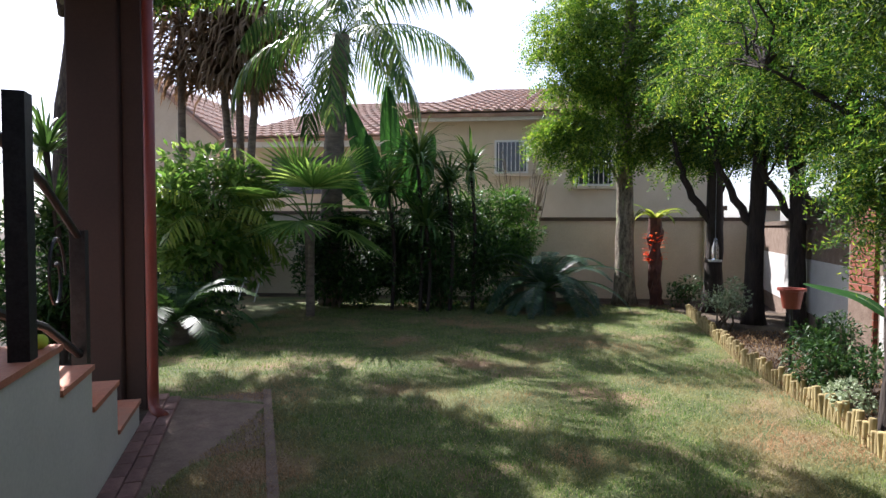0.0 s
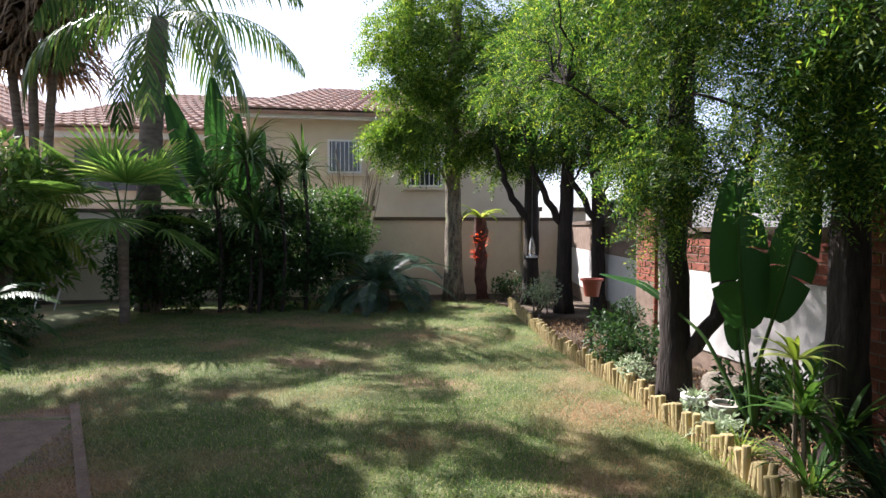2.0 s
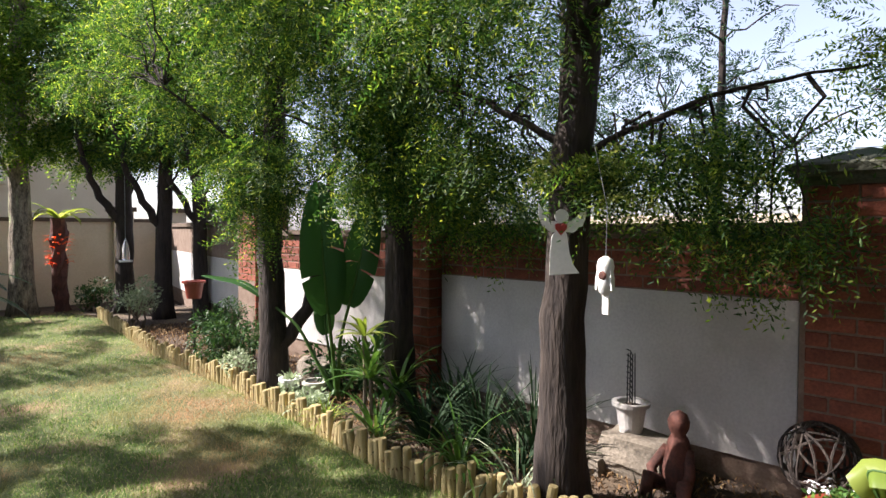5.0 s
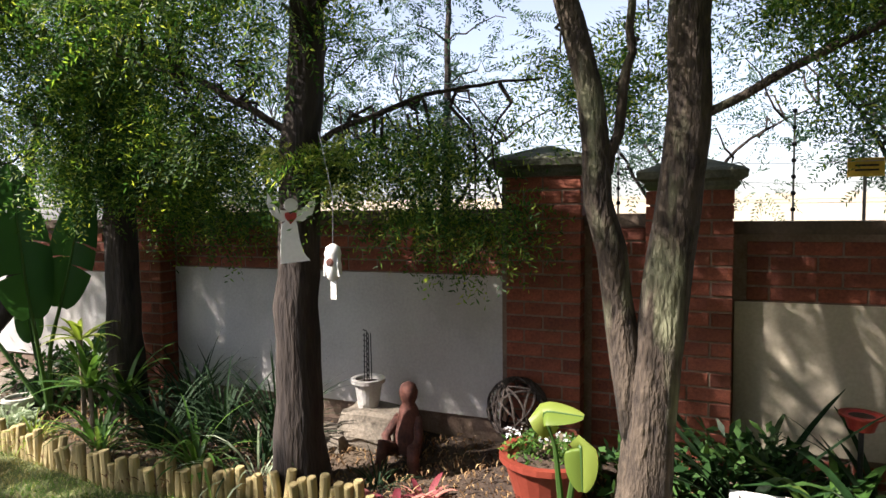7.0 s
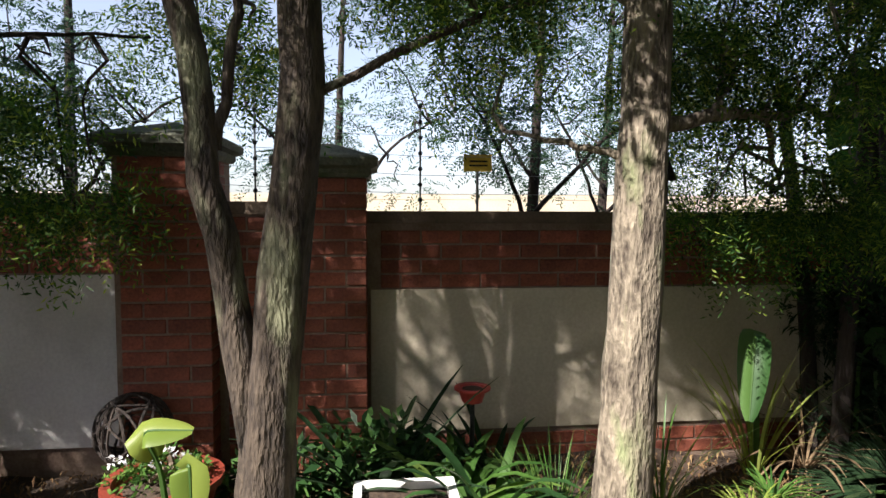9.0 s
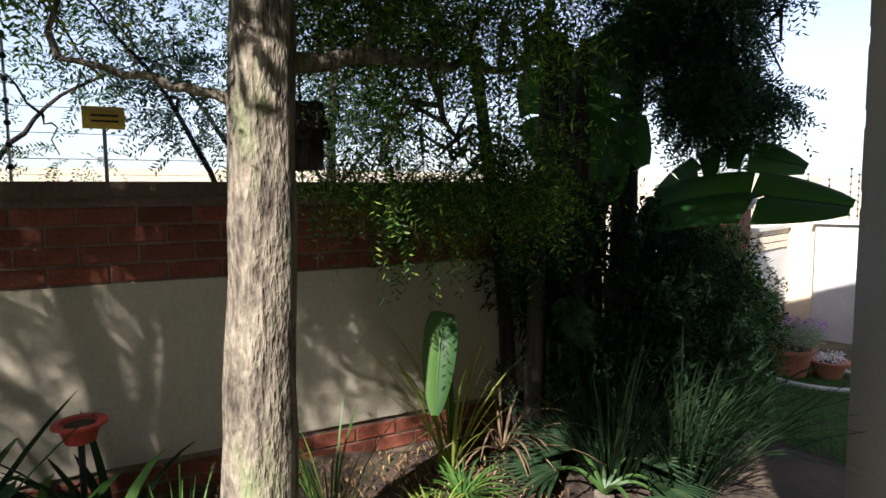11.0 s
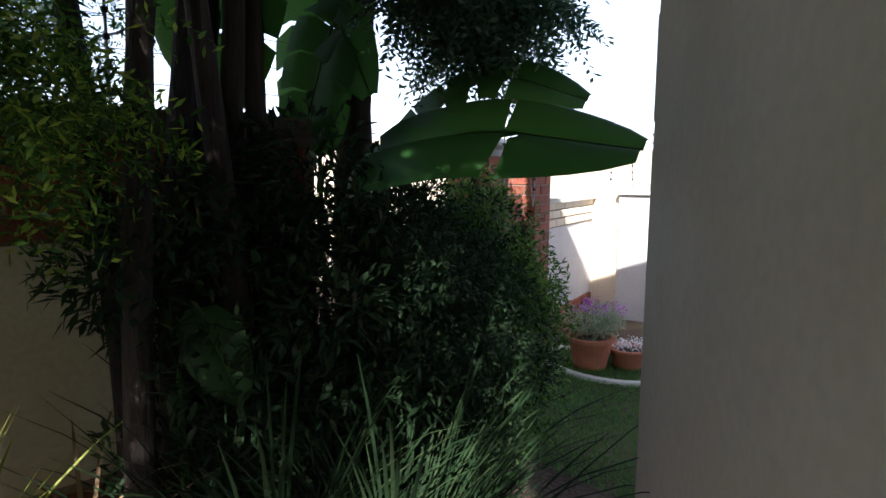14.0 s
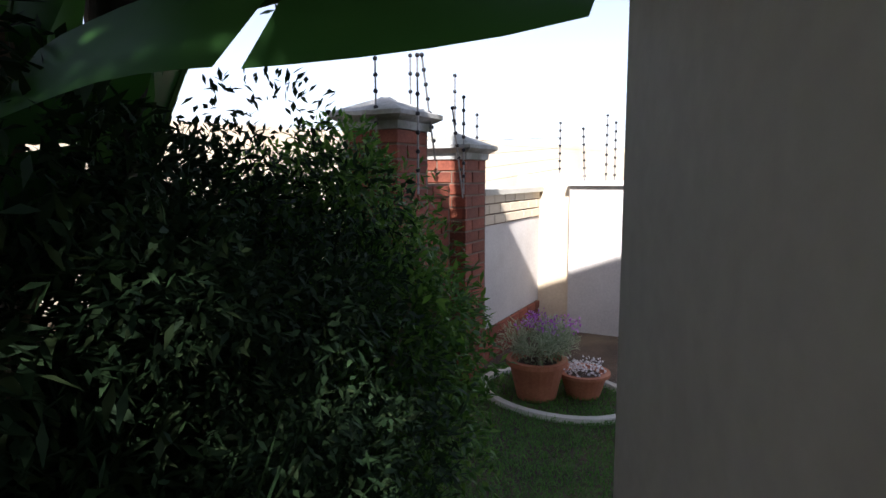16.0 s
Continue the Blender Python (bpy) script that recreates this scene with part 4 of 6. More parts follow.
tree("straight_tree", "straight tree with sunlit flaky pale bark", [(2.54, -2.02, 0.0), (2.54, -2.03, 0.5), (2.54, -2.06, 1.2), (2.54, -2.095, 2.4), (2.56, -2.15, 5.0)], 0.118, 0.06,
     [([(2.54, -2.1, 1.86), (2.6, -2.4, 1.93), (2.7, -2.8, 1.95), (2.85, -3.3, 2.0)], 0.036, 0.012), ([(2.54, -2.08, 1.72), (2.6, -1.85, 1.78), (2.7, -1.55, 1.85)], 0.02, 0.008),
      ([(2.54, -2.12, 2.3), (2.6, -1.6, 2.6), (2.7, -1.1, 2.7)], 0.026, 0.008), ([(2.55, -2.15, 2.7), (2.1, -2.7, 3.1), (1.6, -3.0, 3.4)], 0.035, 0.01), ([(2.65, -2.7, 1.95), (2.9, -2.9, 1.75), (3.2, -3.2, 1.6)], 0.018, 0.005),
      ([(2.55, -2.15, 2.9), (2.0, -1.8, 3.3), (1.2, -1.6, 3.7)], 0.035, 0.01), ([(2.57, -2.4, 1.93), (2.75, -2.6, 2.1), (3.0, -2.75, 2.2)], 0.014, 0.004)],
     np.concatenate([cloud((2.7, -1.5, 2.6), (0.5, 0.5, 0.45), 13, 0.22), cloud((2.9, -2.9, 2.35), (0.55, 0.65, 0.45), 15, 0.2), cloud((2.95, -2.5, 2.3), (0.25, 0.3, 0.3), 6, 0.18), cloud((3.0, -3.05, 1.6), (0.4, 0.6, 0.2), 11, 0.15)]),
     M_FEATHER, M_BARKPALE, 66, 0.3, 0.036, 0.0046, per=24, group=T, upper=np.concatenate([cloud((3.2, -2.7, 4.0), (0.75, 1.2, 0.35), 26, 0.34), cloud((2.5, -3.9, 3.5), (1.0, 1.1, 0.3), 40, 0.32), cloud((1.7, -2.2, 3.9), (1.5, 1.6, 0.55), 62, 0.3)]))
tree("feathery_tree", "dark-trunked tree beside the brick pillar", [(3.1, 3.15, 0.0), (3.1, 3.15, 1.2), (3.08, 3.13, 2.4), (3.1, 3.1, 5.5)], 0.125, 0.06,
     [([(3.1, 3.1, 1.7), (3.2, 2.7, 2.1), (3.3, 2.3, 2.3)], 0.03, 0.008), ([(3.1, 3.1, 1.9), (2.8, 3.5, 2.3), (2.4, 3.8, 2.5)], 0.03, 0.008), ([(3.1, 3.1, 2.4), (2.6, 2.8, 2.9), (2.1, 2.6, 3.1)], 0.03, 0.01)],
     np.concatenate([cloud((2.5, 3.0, 3.3), (1.2, 1.1, 0.7), 36, 0.24), cloud((2.9, 2.9, 2.05), (0.35, 0.6, 0.26), 11, 0.2), cloud((2.6, 2.8, 2.55), (0.5, 0.6, 0.3), 13, 0.2), cloud((3.2, 2.3, 1.8), (0.2, 0.4, 0.25), 8, 0.18)]), M_FEATHER, M_BARKDARK, 66, group=T, upper=cloud((3.2, 3.8, 4.2), (0.75, 1.1, 0.35), 28, 0.34))
tree("feathery_tree", "dark forked tree behind the log edging", [(2.75, 4.55, 0.0), (2.74, 4.55, 0.7), (2.72, 4.55, 1.6), (2.75, 4.5, 2.6), (2.8, 4.5, 5.5)], 0.13, 0.06,
     [([(2.76, 4.5, 0.45), (2.95, 4.35, 0.8), (3.1, 4.25, 1.3), (3.2, 4.2, 2.4)], 0.07, 0.03), ([(2.75, 4.5, 2.0), (2.3, 4.7, 2.5), (1.9, 4.9, 2.8)], 0.03, 0.01), ([(2.75, 4.5, 2.3), (2.5, 4.0, 2.8)], 0.03, 0.01)],
     np.concatenate([cloud((2.4, 4.8, 3.3), (1.2, 1.1, 0.85), 44, 0.26), cloud((2.0, 6.5, 3.3), (0.5, 0.8, 0.4), 8, 0.24), cloud((2.6, 4.4, 2.1), (0.4, 0.5, 0.25), 12, 0.2), cloud((2.45, 4.2, 1.85), (0.12, 0.15, 0.35), 5, 0.15)]), M_FEATHER, M_BARKDARK, 66, group=T)
for bx, by, tx, ty, r in ((3.78, 10.0, 3.85, 9.9, 0.14), (4.25, 9.6, 4.15, 9.5, 0.12), (4.4, 9.0, 4.75, 8.8, 0.1), (3.65, 11.5, 3.6, 11.4, 0.16)):
    tree("feathery_tree", "slender dark tree in the far bed", [(bx, by, 0.0), (bx, by, 1.3), ((bx + tx) / 2, (by + ty) / 2, 2.4), (tx, ty, 6.5)], r, r * 0.5,
         [([(bx, by, 1.6), (bx - 0.5, by, 2.3), (bx - 0.9, by - 0.1, 3.6)], r * 0.55, 0.02), ([(bx, by, 2.0), (bx + 0.4, by - 0.2, 3.0)], 0.03, 0.01)],
         np.concatenate([cloud((tx - 0.1, ty, 4.7), (1.2, 1.0, 1.3), 36, 0.36), cloud((tx, ty, 3.1), (0.8, 0.6, 0.4), 9, 0.2)]), M_FEATHER, M_BARKDARK, 52, 0.36, 0.07, 0.012, per=16, group=T)
tree("bright_tree", "tall sunlit yellow-green feathery tree by the back wall", [(2.25, 12.6, 0.0), (2.25, 12.6, 1.5), (2.2, 12.6, 3.0), (2.3, 12.5, 7.0)], 0.2, 0.09,
     [([(2.25, 12.6, 1.9), (2.0, 12.4, 2.7), (1.5, 12.2, 3.3)], 0.05, 0.012), ([(2.25, 12.6, 2.6), (2.8, 12.5, 3.6)], 0.05, 0.012)],
     np.concatenate([cloud((2.2, 12.2, 5.2), (1.9, 1.3, 1.5), 70, 0.42), cloud((1.3, 12.1, 3.4), (0.7, 0.6, 0.5), 14, 0.32), cloud((2.9, 12.0, 3.2), (0.9, 0.6, 0.5), 10, 0.3)]), M_BRIGHT, M_BARKPALE, 60, 0.4, 0.08, 0.016, per=16, group=T)
# trees beyond the wall, thin against the sky
for bx, by, h, n in ((5.6, 1.6, 4.2, 22), (6.4, -0.6, 3.8, 14), (5.4, -2.4, 4.0, 16), (6.8, -3.6, 4.6, 30), (6.0, 3.6, 4.6, 30), (5.8, 6.2, 4.6, 26), (7.6, 9.0, 5.0, 26)):
    tree("garden_tree", "thin bluish feathery tree beyond the brick wall", [(bx, by, -0.1), (bx + 0.1, by, 1.2), (bx, by - 0.1, h)], 0.07, 0.02,
         [([(bx, by, 1.3), (bx - 0.5, by + 0.5, 2.2), (bx - 0.8, by + 0.9, 2.6)], 0.025, 0.006), ([(bx, by, 1.5), (bx - 0.2, by - 0.7, 2.3), (bx - 0.3, by - 1.2, 2.5)], 0.025, 0.006), ([(bx, by, 1.8), (bx + 0.3, by + 0.6, 2.8)], 0.02, 0.006)],
         np.concatenate([cloud((bx - 0.2, by, h * 0.72), (1.0, 1.3, h * 0.25), n, 0.3), cloud((bx - 0.3, by, 2.2), (0.6, 1.3, 0.5), n // 2, 0.24)]), M_FEATHERBLUE, M_BARKDARK, 22, 0.3, 0.05, 0.008, 0.1, group="trees beyond the wall")
# tree out of view, added only to throw dappled shade on the lawn
tree("unseen_shade_tree", "unseen tall leafy tree added to shade the lawn", [(-6.3, 7.6, 0.0), (-6.2, 7.7, 3.0), (-5.9, 7.8, 6.0), (-5.5, 8, 8.5)], 0.2, 0.08,
     [([(-6.2, 7.7, 4.5), (-5.0, 7.9, 6.0), (-3.6, 8.2, 7.0)], 0.08, 0.02), ([(-6.2, 7.7, 4.5), (-5.4, 6.2, 6.0), (-4.6, 5.0, 7.0)], 0.08, 0.02)],
     np.concatenate([cloud((-4.1, 8.4, 7.0), (2.1, 2.2, 0.8), 46, 0.33), cloud((-4.6, 5.6, 7.0), (1.9, 1.8, 0.8), 40, 0.33), cloud((-3.5, 6.5, 7.0), (1.5, 1.6, 0.6), 20, 0.33), cloud((-5.4, 9.3, 6.5), (1.3, 1.2, 0.6), 36, 0.36), cloud((-6.4, 10.4, 6.4), (1.2, 1.2, 0.6), 26, 0.36)]), M_FEATHER, M_BARK, 20, 0.3, 0.1, 0.026)
tree("weeping_conifer", "dark drooping conifer over the side path", [(3.75, -4.7, -0.22), (3.7, -4.7, 1.5), (3.6, -4.75, 3.0), (3.5, -4.8, 5.0)], 0.1, 0.04,
     [([(3.65, -4.7, 2.3), (3.3, -4.9, 2.6), (2.9, -5.1, 2.5)], 0.03, 0.008), ([(3.6, -4.7, 2.8), (3.2, -4.4, 3.0)], 0.03, 0.008)],
     np.concatenate([cloud((3.3, -4.85, 2.7), (0.45, 0.5, 0.5), 30, 0.2), cloud((3.15, -4.9, 2.05), (0.25, 0.25, 0.2), 10, 0.14), cloud((3.0, -4.4, 3.1), (0.9, 0.9, 0.4), 18, 0.22)]), M_FEATHERBLUE, M_BARKDARK, 70, 0.24, 0.045, 0.007, 0.9)

# ---- palms and big plants at the back ----
def feather_palm(name, label, at, height, r, fronds, length, leaflet, leaf, spread=(0.2, 1.2), lean=(0, 0), pairs=40, width=0.035, hang=0.7):
    t = thing(name, at, label, "palm")
    bpy.context.view_layer.update()
    top = (at[0] + lean[0], at[1] + lean[1], at[2] + height)
    acc = Acc()
    p = resample([at, (at[0] + lean[0] * 0.3, at[1] + lean[1] * 0.3, at[2] + height * 0.5), top], 40)
    tube(acc, p, r * (1 + 0.06 * (np.arange(40) % 2)) * np.linspace(1.1, 0.9, 40), 14, 0.02)
    local(put("trunk", acc, M_PALMTRUNK, t, smooth=True))
    for k in range(fronds):
        az = 2 * math.pi * (k * 0.381966 + rng.uniform(-0.03, 0.03))
        la, sa = Acc(), Acc()
        rise = spread[0] + (spread[1] - spread[0]) * k / max(1, fronds - 1)
        frond(la, sa, top, az, rise, rng.uniform(1.5, 2.1), length * rng.uniform(0.85, 1.1), leaflet, pairs, width, hang)
        f = local(put("frond", la, leaf, t))
        g = put("stalk", sa, M_PALM, f)
        g.matrix_parent_inverse = f.matrix_world.inverted()
    return t


feather_palm("queen_palm", "tall feather palm with arching drooping fronds", (-3.72, 11.7, 0.0), 5.4, 0.2, 17, 3.1, 0.6, M_PALM, (-0.25, 1.25), (0.25, 0.1), 48, 0.04, 1.0)
feather_palm("young_palm", "sunlit yellow-green young feather palm", (-5.0, 9.6, 0.6), 0.9, 0.08, 10, 1.5, 0.4, M_LIME, (0.5, 1.35), pairs=26)
feather_palm("cycad", "blue-green cycad with stiff arching fronds", (0.6, 11.6, 0.0), 0.35, 0.2, 34, 1.75, 0.24, M_CYCAD, (0.05, 1.3), pairs=40, width=0.03, hang=0.1)
feather_palm("cycad", "dark leafy cycad beside the lawn", (-4.5, 7.5, 0.0), 0.3, 0.15, 18, 1.3, 0.22, M_GLOSSY, (0.1, 1.3), pairs=34, width=0.03, hang=0.2)
for (x, y, h, n) in ((-8.4, 14.4, 6.2, 1), (-6.9, 14.5, 6.0, 3)):
    t = thing("skirted_palm", (x, y, 0), "palm with a shaggy brown skirt of dead leaves", "palm", "skirted palms")
    bpy.context.view_layer.update()
    for k in range(n):
        dx = (k - (n - 1) / 2) * 0.5
        acc = Acc()
        tube(acc, resample([(x + dx * 0.2, y, 0), (x + dx * 0.5, y, 3.0), (x + dx, y, h)], 20), np.linspace(0.11, 0.09, 20), 10, 0.03)
        tube(acc, [(x + dx, y, h), (x + dx, y, h + 1.0)], 0.09, 10, 0.03)
        local(put("trunk", acc, M_PALMTRUNK, t, smooth=True))
        dead, live = Acc(), Acc()
        for j in range(310):
            az, zz = rng.uniform(0, 2 * math.pi), h + 1.0 - rng.uniform(0.0, 2.0)
            strap(dead, (x + dx + 0.1 * math.cos(az), y + 0.1 * math.sin(az), zz), az, rng.uniform(1.0, 1.9), 0.09, 0.15, 1.9, 4)
        for j in range(80):
            az = rng.uniform(0, 2 * math.pi)
            strap(live, (x + dx, y, h + 1.0 + rng.uniform(-0.1, 0.3)), az, rng.uniform(0.9, 1.5), 0.06, rng.uniform(0.2, 1.4), rng.uniform(0.8, 1.8), 5)
        local(put("skirt", dead, M_DEADPALM, t, "dead brown hanging leaves"))
        local(put("crown", live, M_PALM, t))


def fan_palm(name, label, at, leaves, height, radius, leaf, azs=None, tilt=(-0.2, 0.9), reach=0.6, n=22, width=0.05):
    t = thing(name, at, label, "palm")
    bpy.context.view_layer.update()
    acc = Acc()
    tube(acc, resample([at, (at[0], at[1], at[2] + height * 0.6)], 8), 0.08 if height > 1 else 0.05, 10, 0.08)
    local(put("trunk", acc, M_PALMTRUNK, t))
    for k in range(leaves):
        az = azs[k] if azs else 2 * math.pi * k * 0.381966
        ti = tilt[0] + (tilt[1] - tilt[0]) * k / max(1, leaves - 1)
        la, sa = Acc(), Acc()
        root = (at[0], at[1], at[2] + height * 0.6)
        hub = (at[0] + reach * math.cos(az) * math.cos(ti), at[1] + reach * math.sin(az) * math.cos(ti), at[2] + height * 0.6 + reach * math.sin(ti + 0.35))
        fan_leaf(la, sa, root, hub, az, ti, radius, n, width=width)
        f = local(put("leaf", la, leaf, t))
        g = put("stalk", sa, M_PALM, f)
    return t


fan_palm("fan_palm", "bright green fan palm against the shrubs", (-3.55, 10.1, 0.0), 16, 2.7, 0.95, M_SUNFAN, tilt=(-0.5, 1.1), reach=0.75)
t = thing("wild_banana", (-2.4, 11.9, 0), "wild banana plant with upright paddle leaves", "plant")
bpy.context.view_layer.update()
for k, (dx, dz, w) in enumerate(((-0.9, 4.0, 0.45), (-0.1, 4.35, 0.42), (0.35, 3.7, 0.4), (0.8, 3.4, 0.4), (-0.5, 3.4, 0.4), (-1.3, 3.3, 0.4))):
    la, sa = Acc(), Acc()
    banana_leaf(la, sa, [(-2.4, 11.9, 0.0), (-2.4 + dx * 0.3, 11.9, 1.8), (-2.4 + dx * 0.7, 11.8, dz - 0.9), (-2.4 + dx, 11.7, dz)], w, 2, 0.6, 0.6, (0.2, -1, 0.3))
    f = local(put("leaf", la, M_BANANA, t))
    put("stalk", sa, M_PALM, f)
for x, y, z, n, ln in ((-1.75, 10.75, 2.7, 120, 1.0), (-1.2, 10.85, 2.3, 90, 0.9), (-2.3, 10.85, 2.2, 80, 0.9), (-0.8, 11.1, 2.6, 70, 0.85), (-1.6, 10.7, 1.6, 80, 0.9)):
    t = tuft("dragon_tree", "spiky rosette of drooping dark green strap leaves", (x, y, z), n, ln, 0.06, M_PALM, (-0.2, 1.45), (0.9, 2.2), "shrub", "spiky rosettes", 0.05)
    acc = Acc()
    tube(acc, resample([(x, y + 0.25, 0), (x + 0.08, y + 0.2, z * 0.5), (x, y, z + 0.03)], 10), 0.035, 8, 0.05)
    local(put("trunk", acc, M_BARKDARK, t))
shrub("shrub", "dense dark green shrub mass before the back wall", (-1.4, 11.6, 0), cloud((-1.4, 11.7, 1.1), (1.5, 0.7, 1.1), 90, 0.35), 200, 0.12, 0.045, M_GLOSSY)
shrub("shrub", "dark glossy shrub under the fan palm", (-3.4, 11.2, 0), cloud((-3.2, 11.5, 0.9), (1.0, 0.6, 0.9), 44, 0.3), 200, 0.12, 0.05, M_GLOSSY)
# sun highlights of the shrub mass are put into this lighter leaf colour
shrub("shrub", "leafy shrub with sunlit light green leaves", (-0.2, 12.2, 0), cloud((-0.4, 12.3, 1.6), (0.9, 0.5, 0.9), 46, 0.3), 200, 0.1, 0.03, M_HEDGE)
shrub("shrub", "big-leaved sunny shrub beside the lawn", (-5.3, 9.8, 0), cloud((-5.4, 10.0, 1.6), (1.2, 1.0, 1.3), 60, 0.34), 110, 0.24, 0.08, M_SUNFAN)
shrub("shrub", "dark low shrubs at the lawn's edge", (-5.2, 8.6, 0), cloud((-5.0, 8.4, 0.4), (0.8, 1.0, 0.5), 24, 0.28), 110, 0.1, 0.04, M_GLOSSY)
shrub("shrub", "mixed shrubs along the back wall", (-7.0, 12.8, 0), cloud((-7.2, 12.9, 1.0), (2.0, 0.5, 1.0), 60, 0.36), 180, 0.14, 0.05, M_GLOSSY)
shrub("bare_shrub", "leafless twiggy shrub by the neighbour's wall", (0.1, 13.2, 0), cloud((0.2, 13.2, 2.7), (0.8, 0.3, 0.7), 40, 0.2), 4, 0.05, 0.01, M_TWIG, 40)
shrub("shrub", "low dark plant at the back wall", (3.3, 12.4, 0), cloud((3.4, 12.3, 0.25), (0.4, 0.3, 0.25), 10, 0.18), 90, 0.09, 0.03, M_GLOSSY)
shrub("shrub", "dark shrub behind the veranda steps", (-5.4, 6.4, 0), cloud((-5.45, 6.45, 0.95), (0.65, 0.45, 0.9), 44, 0.26), 150, 0.14, 0.04, M_GLOSSY)
for x, y, z, n, ln in ((-5.5, 6.5, 2.45, 70, 0.75), (-5.15, 6.2, 1.75, 60, 0.7)):
    t = tuft("dragon_tree", "spiky dark rosette beside the veranda", (x, y, z), n, ln, 0.045, M_PALM, (-0.1, 1.45), (0.5, 1.6), "shrub", "spiky rosettes", 0.04)
    acc = Acc()
    tube(acc, resample([(x, y + 0.1, 0), (x + 0.04, y + 0.05, z * 0.5), (x, y, z + 0.03)], 10), 0.035, 8, 0.05)
    local(put("trunk", acc, M_BARKDARK, t))
t = tuft("tree_fern", "small tree fern with bright fronds on a brown stem", (2.85, 12.6, 1.75), 14, 0.75, 0.14, M_LIME, (0.3, 1.0), (1.2, 1.9), "fern")
acc = Acc()
tube(acc, resample([(2.88, 12.65, 0), (2.84, 12.6, 0.9), (2.85, 12.6, 1.77)], 14), 0.13, 12, 0.16)
local(put("trunk", acc, M_RUST, t))
acc = Acc()
for k in range(50):
    a, z = rng.uniform(0, 6.28), rng.choice([0.98, 1.3]) + rng.normal() * 0.07
    strap(acc, (2.85 + 0.12 * math.cos(a), 12.6 + 0.12 * math.sin(a), z), a, 0.16, 0.05, 0.6, 1.8, 3)
tagged(local(put("flowers", acc, M_ORANGE, t, "red flower clusters")), kind="stuff")
acc = Acc()
tube(acc, [(-5.75, 12.3, 0.3), (-5.75, 12.3, 1.15), (-5.7, 12.3, 1.25), (-5.45, 12.3, 1.25), (-5.4, 12.3, 1.15), (-5.4, 12.3, 0.3)], 0.014, 8)
chair = thing("folding_chair", (-5.6, 12.3, 0), "thin pale metal folding chair frame", "chair")
bpy.context.view_layer.update()
local(put("back_frame", acc, M_WHITE, chair))
acc = Acc()
tube(acc, [(-5.75, 12.3, 0.55), (-5.75, 11.9, 0.0)], 0.012, 8)
local(put("leg", acc, M_WHITE, chair))
acc = Acc()
tube(acc, [(-5.4, 12.3, 0.55), (-5.4, 11.9, 0.0)], 0.012, 8)
local(put("leg", acc, M_WHITE, chair))
# ---- log edging ----
logs = thing("log_edging", (2.4, 3, 0), "low edging of short upright pine logs", "edging")
bpy.context.view_layer.update()
log_data = []
for k in range(5):
    acc = Acc()
    h = 0.15 + 0.018 * k
    r = 0.026 + 0.0015 * (k % 3)
    lathe(acc, [(r * 0.98, -0.03), (r * 1.02, 0.05), (r, h - 0.008), (r * 0.86, h)], (0, 0, 0), 10)
    log_data.append(acc.data("log", M_LOG))
ey = np.array(EDGE)
dd = np.r_[0, np.cumsum(np.linalg.norm(np.diff(ey, axis=0), axis=1))]
pos, k = 0.0, 0
while pos < dd[-1] - 1.0:
    x, y = np.interp(pos, dd, ey[:, 0]), np.interp(pos, dd, ey[:, 1])
    o = new("log", log_data[(k // 5 + k) % 5])
    o.parent = logs
    o.matrix_basis = logs.matrix_world.inverted() @ pose(x + rng.normal() * 0.005, y, 0.0, rng.normal() * 3, rng.normal() * 3 + (6 if (k // 11) % 3 == 1 else 0), rng.uniform(0, 360))
    pos += 0.054 + (0.02 if k % 11 == 0 else 0)
    k += 1

# ---- plants of the bed ----
def tufts(rows):
    for name, label, x, y, z, n, ln, w, leaf, rise, droop in rows:
        tuft(name, label, (x, y, z), n, ln, w, leaf, rise, droop, group="bed plants")


